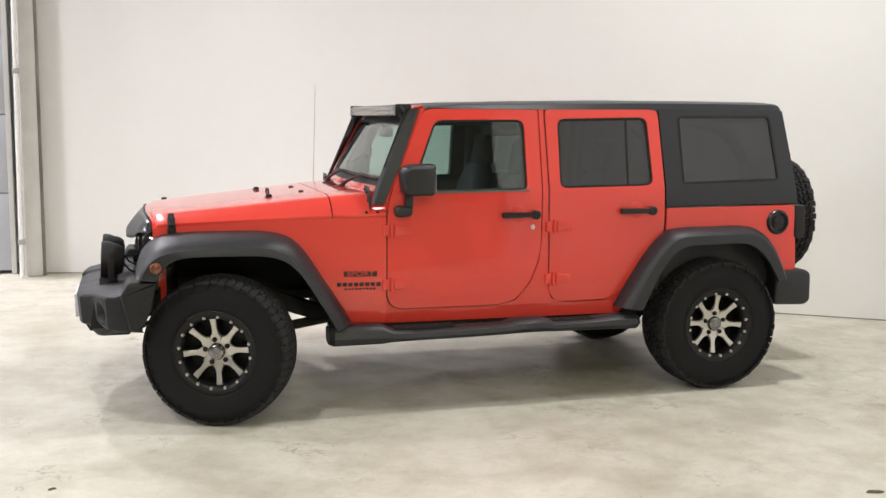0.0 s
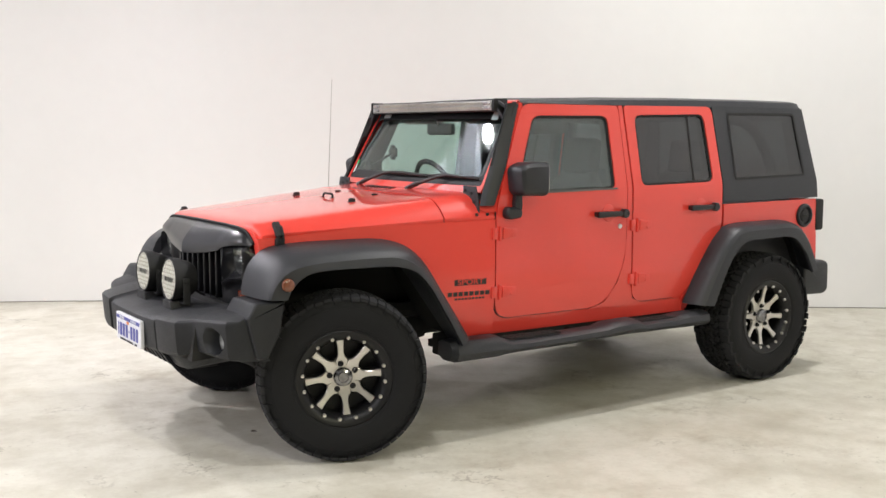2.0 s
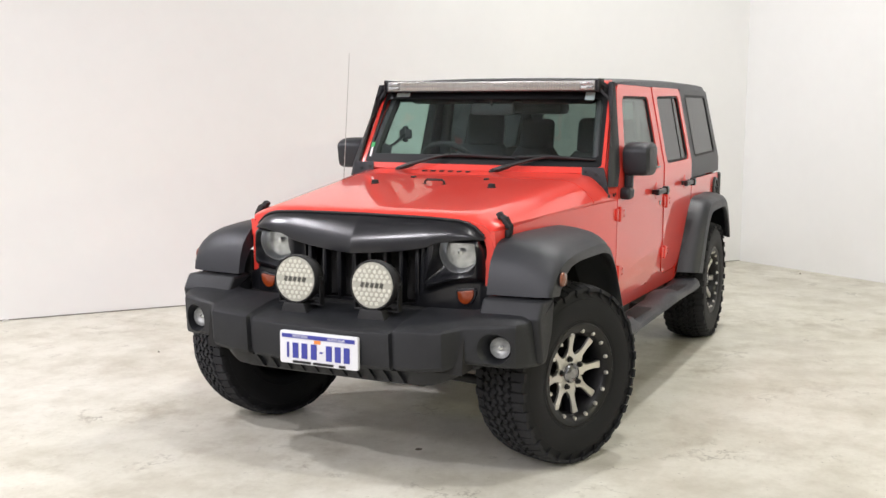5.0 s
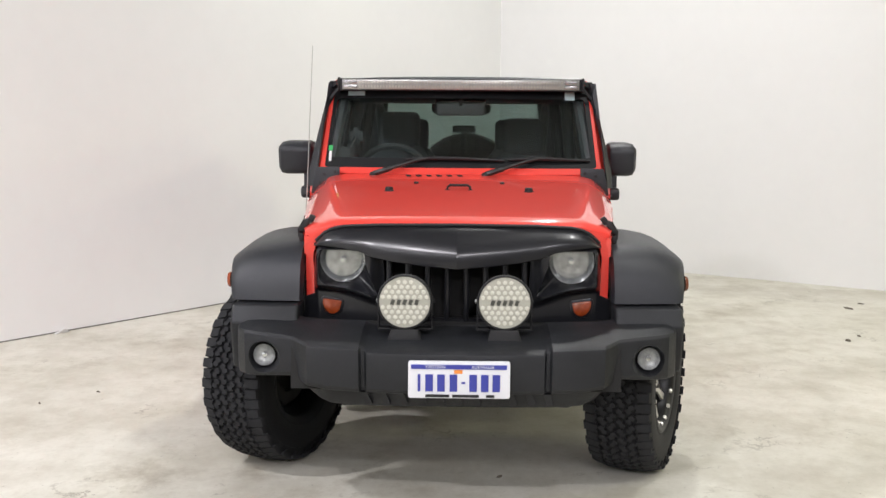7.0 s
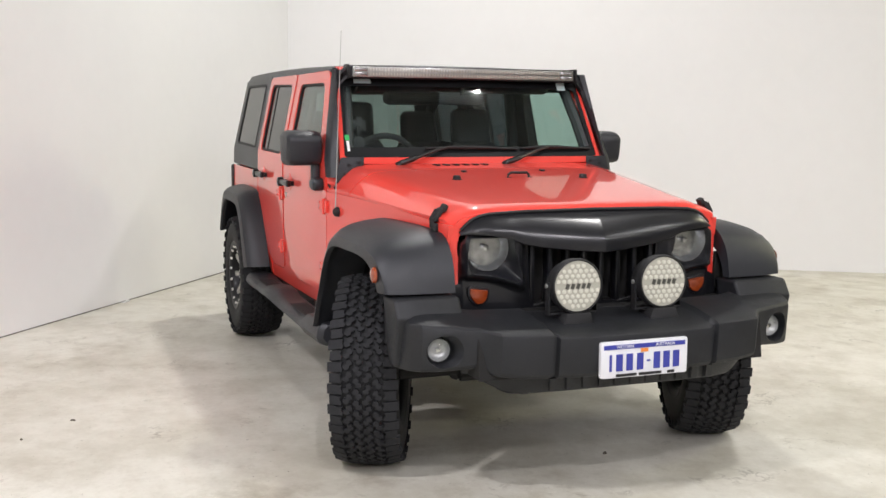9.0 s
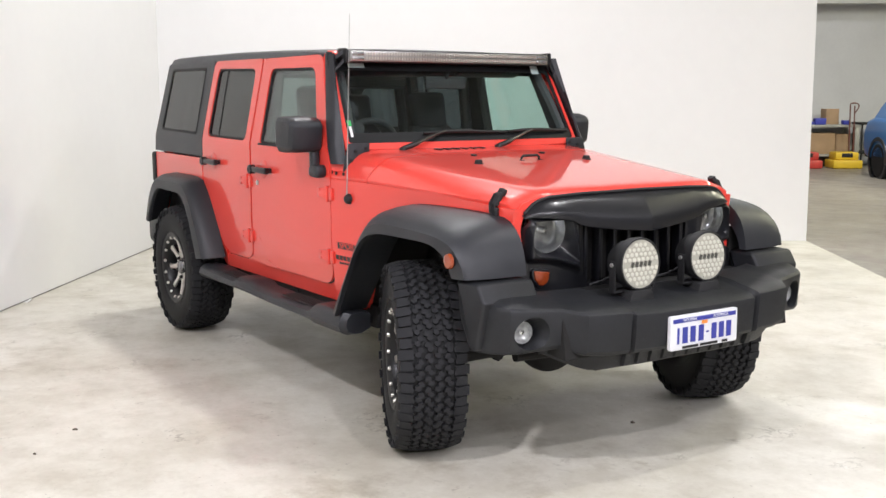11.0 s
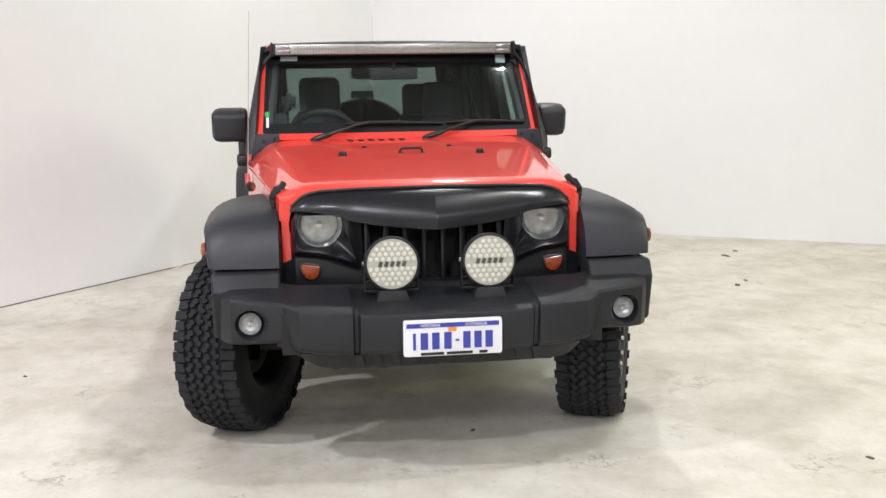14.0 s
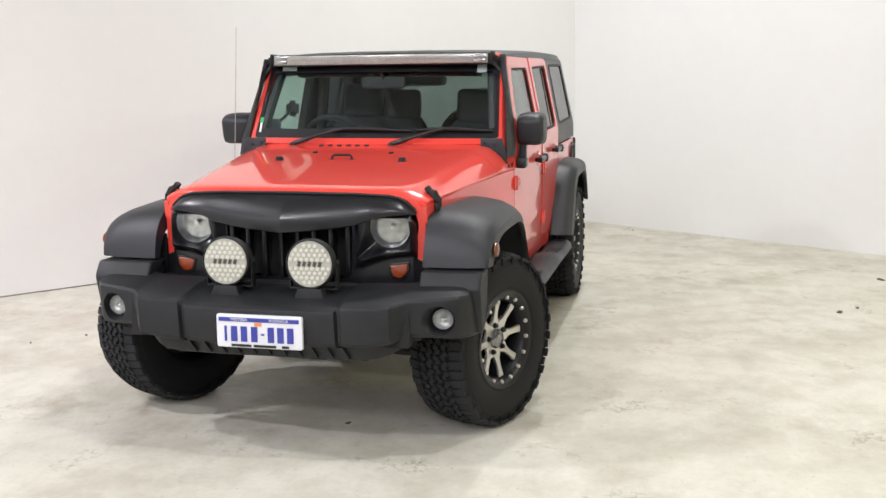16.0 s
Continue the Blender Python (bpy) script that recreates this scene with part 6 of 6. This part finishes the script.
def underbody():
    for s in (-1, 1):
        bm = bmesh.new()
        prism(bm, fillet([(-1.95, 0.50, 0.02), (-1.30, 0.60, 0.05), (-0.90, 0.46, 0.05), (0.9, 0.46, 0.05), (1.30, 0.60, 0.05), (1.95, 0.56, 0.02), (1.95, 0.64, 0.02), (1.25, 0.68, 0.05), (0.85, 0.54, 0.05), (-0.85, 0.54, 0.05), (-1.25, 0.68, 0.05), (-1.95, 0.60, 0.02)]), "y", s * 0.40, s * 0.48, 0.01)
        part("frame_rail", bm, UNDER, car)
        bm = bmesh.new()
        turned(bm, [(0.024, -0.13), (0.024, 0.16)], 12, Matrix.Translation((-1.30, s * 0.46, 0.56)) @ pose(0, 0, 0, 12, 0, 0), "z")
        part("shock_absorber", bm, UNDER, car)
        bm = bmesh.new()
        tube(bm, [(-1.47, s * 0.44, 0.36), (-0.80, s * 0.46, 0.47)], 0.028, 8)
        part("control_arm", bm, UNDER, car)
        bm = bmesh.new()
        tube(bm, [(1.47, s * 0.44, 0.36), (0.80, s * 0.46, 0.47)], 0.028, 8)
        part("control_arm", bm, UNDER, car)
    for x in (-1.473, 1.473):
        bm = bmesh.new()
        tube(bm, [(x, -0.70, 0.398), (x, 0.70, 0.398)], 0.042, 12)
        y = 0.18 if x < 0 else 0.0
        bmesh.ops.create_uvsphere(bm, u_segments=20, v_segments=12, radius=0.135, matrix=Matrix.Translation((x + 0.01, y, 0.390)))
        part("axle", bm, UNDER, car)
    bm = bmesh.new()
    tube(bm, [(-1.66, -0.52, 0.36), (-1.66, 0.50, 0.40)], 0.020, 10)
    part("track_rod", bm, UNDER, car)
    bm = bmesh.new()
    box(bm, (-0.35, 0.05, 0.50), (0.95, 0.40, 0.20), 0.06)
    box(bm, (0.55, 0.28, 0.49), (0.85, 0.34, 0.20), 0.06)
    part("gearbox", bm, UNDER, car)
    bm = bmesh.new()
    turned(bm, [(0.001, -0.32), (0.08, -0.32), (0.095, -0.28), (0.095, 0.28), (0.08, 0.32), (0.001, 0.32)], 20, Matrix.Translation((1.86, -0.05, 0.56)), "y")
    part("muffler", bm, UNDER, car)
    # unseen filler, added to stop light leaking between bumper and grille
    bm = bmesh.new()
    prism(bm, [(-2.10, 0.49), (-2.08, 0.64), (-1.86, 0.68), (-1.74, 0.70), (-1.74, 0.60), (-1.90, 0.50)], "y", -0.60, 0.60, 0.0)
    part("light_stop_tray", bm, UNDER, car)
    bm = bmesh.new()
    prism(bm, [(-1.76, 0.62), (-1.76, 0.66), (-0.75, 0.62), (-0.75, 0.58)], "y", -0.44, 0.44, 0.0)
    part("engine_tray", bm, UNDER, car)
    bm = bmesh.new()
    box(bm, (-1.22, 0, 0.80), (0.86, 0.78, 0.36), 0.02)
    part("engine_block", bm, UNDER, car)
    bm = bmesh.new()
    box(bm, (1.45, 0, 0.62), (1.10, 0.96, 0.05), 0.01)
    part("rear_floor", bm, UNDER, car)


body_sides()
doors()
hood()
front_end()
flares()
bumpers()
wheels()
windscreen()
hardtop()
mirrors()
side_steps()
front_fittings()
cabin()
underbody()


# ---- the bay's edge: column, pipes and sectional door ----
column = thing("column", "white painted steel column with a stained face", "column")
bm = bmesh.new()
box(bm, (-2.838, 4.92, CEILING / 2), (0.155, 0.24, CEILING - 0.004), 0.012, 2, Matrix.Rotation(radians(10), 3, "Z"))
part("shaft", bm, STEELWHITE, column)
bm = bmesh.new()
box(bm, (-2.735, 4.90, CEILING / 2), (0.034, 0.05, CEILING - 0.004), 0.004)
part("edge_strip", bm, JOINT, column, "grey steel edge strip")
pipe = thing("drain_pipe", "white pipe on the column with grey clamps", "pipe")
bm = bmesh.new()
tube(bm, [(-2.932, 4.74, 0.001), (-2.885, 4.74, CEILING)], 0.022, 12)
part("tube", bm, WALL, pipe)
for z in (0.36, 2.02, 3.6):
    bm = bmesh.new()
    box(bm, (-2.930 + 0.008 * z, 4.745, z), (0.07, 0.06, 0.05), 0.006)
    part("clamp", bm, BENCHTOP, pipe, "grey pipe clamp")
sectional = thing("sectional_door", "pale grey sectional hall door, closed", "door")
for k in range(7):
    bm = bmesh.new()
    box(bm, (-4.65, 5.10, 0.425 + 0.785 * k), (3.2, 0.05, 0.777), 0.008)
    part("panel", bm, DOORPANEL, sectional)
bm = bmesh.new()
box(bm, (-3.03, 5.04, 2.75), (0.05, 0.05, 5.49), 0.006)
part("guide_rail", bm, STEELWHITE, sectional)
wall("wall_door_side", Vector((-6.25, 5.13, 0)), Vector((-1, 0, 0)), 10, Vector((0, 0.12, 0)), -0.004, CEILING, WALL, "white painted hall wall")
# the wall's rounded end that runs out to the column
a0, a1, a2 = Vector((-2.74, 5.02, 0)), on_floor(9.0, -0.002), on_floor(7.2, -0.002)
bm = bmesh.new()
curve = [a0 * (1 - t) ** 2 + a1 * 2 * t * (1 - t) + a2 * t * t for t in [k / 24 for k in range(25)]]
loft(bm, [[Vector((p.x, p.y, 0.008)), Vector((p.x, p.y, CEILING)), Vector((p.x + 0.02, p.y + 0.03, CEILING)), Vector((p.x + 0.02, p.y + 0.03, 0.008))] for p in curve])
tagged(link("wall_round", bm, WALL), "smooth white rounded end of the studio wall", "wall", kind="structure")

bm = bmesh.new()
loft(bm, [[Vector((p.x + 0.003, p.y + 0.004, 0.0)), Vector((p.x + 0.003, p.y + 0.004, 0.008)), Vector((p.x + 0.02, p.y + 0.028, 0.008)), Vector((p.x + 0.02, p.y + 0.028, 0.0))] for p in curve])
tagged(link("baseboard", bm, JOINT), "thin grey joint at the wall foot", "baseboard", kind="structure")


# ---- far end of the hall ----
def far_place(along, out, z=0.0):
    """A place at the far wall: metres along it, and out from it."""
    return FAR + FAR_WAY * along + TO_CAM * out + Vector((0, 0, z))


def far_box(bm, along, out, z, size, bevel=0.0):
    turn = Matrix.Rotation(math.atan2(FAR_WAY.y, FAR_WAY.x), 3, "Z")
    box(bm, far_place(along, out, z), size, bevel, 2, turn)


bench = thing("workbench", "grey steel workbench with a lower shelf along the wall", "workbench")
bm = bmesh.new()
far_box(bm, -0.95, 0.45, 0.848, (3.4, 0.75, 0.055), 0.006)
part("top", bm, BENCHTOP, bench)
bm = bmesh.new()
far_box(bm, -0.95, 0.45, 0.235, (3.3, 0.70, 0.04), 0.006)
part("shelf", bm, BENCHTOP, bench)
for a in (-2.58, 0.69):
    for o in (0.12, 0.78):
        bm = bmesh.new()
        far_box(bm, a, o, 0.408, (0.09, 0.06, 0.824), 0.006)
        part("leg", bm, BENCHTOP, bench)
for a, o, z, size, label in ((0.22, 0.45, 1.040, (0.27, 0.34, 0.325), "brown cardboard box on the bench"), (-0.44, 0.40, 1.038, (0.38, 0.36, 0.32), "dull cardboard box on the bench"), (-0.42, 0.45, 0.470, (0.34, 0.45, 0.42), "large brown cardboard box on the bench's shelf"), (0.02, 0.45, 0.480, (0.52, 0.45, 0.44), "large brown cardboard box on the bench's shelf"), (0.46, 0.42, 0.470, (0.30, 0.42, 0.42), "large brown cardboard box on the bench's shelf"), (-1.05, 0.42, 1.00, (0.55, 0.40, 0.24), "flat cardboard box on the bench")):
    b = thing("cardboard_box", label, "box", "boxes at the bench")
    bm = bmesh.new()
    far_box(bm, a, o, z, size, 0.008)
    part("carton", bm, CARDBOARD, b)
    bm = bmesh.new()
    far_box(bm, a, o, z + size[2] / 2 + 0.001, (size[0] * 0.98, 0.05, 0.003))
    part("tape", bm, WHITE if "flat" not in label else CARDBOARD, b)
for a, w, h in ((-0.07, 0.23, 0.135), (-0.47, 0.54, 0.06), (0.47, 0.14, 0.09)):
    b = thing("storage_bin", "small blue plastic storage bin on the bench", "bin", "blue bins")
    bm = bmesh.new()
    far_box(bm, a, 0.70, 0.876 + h / 2, (w, 0.16, h), 0.012)
    part("tub", bm, BLUEBIN, b)


def step_stool(along, out, mat, label):
    stool = thing("step_stool", label, "step stool", "step stools")
    for z, w, d, h in ((0.085, 0.60, 0.55, 0.17), (0.250, 0.48, 0.40, 0.16)):
        bm = bmesh.new()
        c = far_place(along, out, z)
        far_box(bm, along, out, z, (w, d, h), 0.03)
        part("step", bm, mat, stool)
    # a black plate paints the shade inside the open grip slot
    bm = bmesh.new()
    far_box(bm, along, out + 0.205, 0.27, (0.22, 0.012, 0.08), 0.004)
    part("grip_slot_shade", bm, MATT, stool)


step_stool(0.30, 1.15, YELLOW, "yellow plastic step stool on the floor")
step_stool(-0.51, 1.15, REDBIN, "red plastic step stool on the floor")

trolley = thing("trolley", "dark steel tool trolley with a raised handle", "trolley")
bm = bmesh.new()
far_box(bm, 1.10, 0.6, 0.90, (0.75, 0.55, 0.05), 0.01)
part("tray", bm, MATT, trolley)
bm = bmesh.new()
far_box(bm, 1.10, 0.6, 0.30, (0.75, 0.55, 0.05), 0.01)
part("tray", bm, MATT, trolley)
for a in (0.77, 1.43):
    for o in (0.36, 0.84):
        bm = bmesh.new()
        tube(bm, [far_place(a, o, 0.0), far_place(a, o, 0.90)], 0.02, 8)
        part("leg", bm, MATT, trolley)
hand = thing("hand_truck", "brown steel hand truck leaning at the bench", "hand truck")
bm = bmesh.new()
for a in (0.475, 0.565):
    tube(bm, [far_place(a, 0.95, 0.0), far_place(a, 0.93, 0.7), far_place(a, 0.91, 1.27)], 0.014, 8)
tube(bm, smooth_line([far_place(0.475, 0.91, 1.27), far_place(0.49, 0.91, 1.315), far_place(0.61, 0.91, 1.315), far_place(0.65, 0.91, 1.25), far_place(0.565, 0.91, 1.10)], 14), 0.014, 8)
part("frame", bm, RUST, hand)
beam = thing("roof_beam", "cream painted steel beam across the hall", "beam")
bm = bmesh.new()
far_box(bm, 0.0, 0.35, 3.62, (16, 0.25, 0.50), 0.02)
part("girder", bm, STEELWHITE, beam)
for a in (-0.63, -0.56):
    pipe_2 = thing("wall_pipe", "grey conduit pipe on the far wall", "pipe", "wall conduits")
    bm = bmesh.new()
    tube(bm, [far_place(a, 0.04, 1.2), far_place(a, 0.04, 2.75)], 0.02, 8)
    part("tube", bm, BENCHTOP, pipe_2)


# blue car beyond the partition: its tail and rear wheel show
def blue_car():
    hatch = thing("blue_car", "blue compact car with grey cladding, parked in the hall", "car")
    m = Matrix.Translation((6.25, -14.56, 0)) @ Matrix.Rotation(math.atan2(0.54, -0.84), 4, "Z")
    # local x: forwards along the far wall, z up
    def put(name, bm, mat, label=""):
        for v in bm.verts:
            v.co = m @ v.co
        return part(name, bm, mat, hatch, label)

    low = [(-0.62, 0.36), (-0.74, 0.55), (-0.72, 0.80), (-0.60, 1.02), (-0.30, 1.08), (0.6, 1.05), (1.9, 1.0), (2.6, 0.92), (3.15, 0.72), (3.2, 0.40), (2.9, 0.30), (0.4, 0.28), (-0.3, 0.30)]
    bm = bmesh.new()
    prism(bm, fillet([(x, z, 0.08) for x, z in low], 4), "y", -0.85, 0.85, 0.09, 4)
    put("body", bm, BLUEPAINT)
    bm = bmesh.new()
    rings = []
    for y, f in ((-0.80, 0.0), (-0.66, 0.40), (-0.55, 0.50), (0.55, 0.50), (0.66, 0.40), (0.80, 0.0)):
        rings.append([Vector((-0.58 + 0.28 * f, y, 1.02)), Vector((-0.42 + 0.25 * f, y, 1.02 + 0.72 * f)), Vector((0.0, y, 1.02 + 1.10 * f)), Vector((1.0, y, 1.02 + 1.12 * f)), Vector((1.55, y, 1.02 + 0.9 * f)), Vector((2.0, y, 1.02))])
    loft(bm, rings)
    cab = put("cabin", bm, BLUEPAINT)
    for s in (-1, 1):
        bm = bmesh.new()
        prism(bm, fillet([(-0.25, 1.10, 0.03), (0.05, 1.42, 0.05), (0.95, 1.46, 0.05), (1.50, 1.12, 0.04)]), "y", s * 0.72, s * 0.765, 0.004)
        for v in bm.verts:
            v.co.y -= s * (v.co.z - 1.10) * 0.28
        put("side_window", bm, GLOSSBLACK)
    for x in (0.0, 2.45):
        for s in (-1, 1):
            bm = bmesh.new()
            at = Matrix.Translation((x, s * 0.74, 0.33)) @ (Matrix.Rotation(math.pi, 4, "Z") if s > 0 else Matrix())
            turned(bm, [(0.20, 0.10), (0.27, 0.115), (0.31, 0.10), (0.33, 0.07), (0.33, -0.07), (0.31, -0.10), (0.27, -0.115), (0.215, -0.11)], 36, at)
            tyre = put("tyre", bm, RUBBER)
            bm = bmesh.new()
            turned(bm, [(0.001, -0.085), (0.05, -0.09), (0.07, -0.075), (0.19, -0.10), (0.217, -0.108), (0.217, -0.05), (0.001, -0.05)], 36, at)
            put("rim", bm, MACHINED)
            bm = bmesh.new()
            turned(bm, [(0.335, -0.125), (0.40, -0.125), (0.41, -0.10), (0.40, 0.05), (0.335, 0.05)], 40, at, caps=False)
            put("arch_trim", bm, PLASTIC)
    for s in (-1, 1):
        bm = bmesh.new()
        box(bm, (1.2, s * 0.86, 0.34), (1.75, 0.04, 0.16), 0.02)
        put("sill_trim", bm, PLASTIC)
        bm = bmesh.new()
        tube(bm, [(0.0, s * 0.55, 1.60), (0.5, s * 0.55, 1.63), (1.2, s * 0.55, 1.60)], 0.02, 8)
        put("roof_rail", bm, MATT)
    bm = bmesh.new()
    box(bm, (-0.68, 0, 0.46), (0.14, 1.6, 0.24), 0.04)
    put("rear_bumper", bm, PLASTIC)


blue_car()


# ---- crumbs on the painted floor ----
def chip(x, y, size, turn):
    """A dark irregular flake of dirt."""
    bm = bmesh.new()
    rng = random.Random(round(1000 * (x + 3 * y)))
    ring = [(math.cos(a) * (0.6 + 0.5 * rng.random()), 0.5 * math.sin(a) * (0.6 + 0.5 * rng.random())) for a in [2 * math.pi * k / 9 for k in range(9)]]
    loft(bm, [[Vector((u * f * size, v * f * size, z)) for u, v in ring] for f, z in ((1.0, 0.0), (0.9, 0.004), (0.5, 0.007))])
    ob = tagged(link("dirt_flake", bm, GRIT), "small dark flake of dirt lying on the painted floor", "debris", "crumbs on the floor")
    ob.matrix_basis = pose(x, y, 0.0005, 0, 0, turn)


for x, y, size, turn in ((-1.63, -0.18, 0.020, -40), (2.41, -3.05, 0.065, 20), (2.62, -3.22, 0.030, 60), (1.18, -2.61, 0.045, -10), (1.33, -2.74, 0.020, 35), (4.72, -1.06, 0.020, 0), (-0.61, 2.15, 0.012, 15), (-0.37, 1.93, 0.014, 70), (-2.24, -1.64, 0.020, 30)):
    chip(x, y, size, turn)


def scrap(along, size, turn):
    """A torn white scrap leaning at the wall's foot."""
    p = on_floor(along, 0.035)
    bm = bmesh.new()
    loft(bm, [[Vector((-size, 0, 0)), Vector((-0.2 * size, 0.012, size * 0.55)), Vector((0.3 * size, 0.010, size * 0.35)), Vector((size, 0, 0))], [Vector((-size * 0.8, -0.03, 0)), Vector((-0.2 * size, -0.004, size * 0.45)), Vector((0.3 * size, -0.006, size * 0.28)), Vector((size * 0.8, -0.035, 0))]])
    ob = tagged(link("paper_scrap", bm, WALL), "torn white scrap lying at the wall's foot", "debris", "scraps at the wall")
    ob.matrix_basis = pose(p.x, p.y, 0.0005, 0, 0, turn)


for a, size in ((5.27, 0.055), (3.16, 0.04), (7.09, 0.03)):
    scrap(a, size, 144)
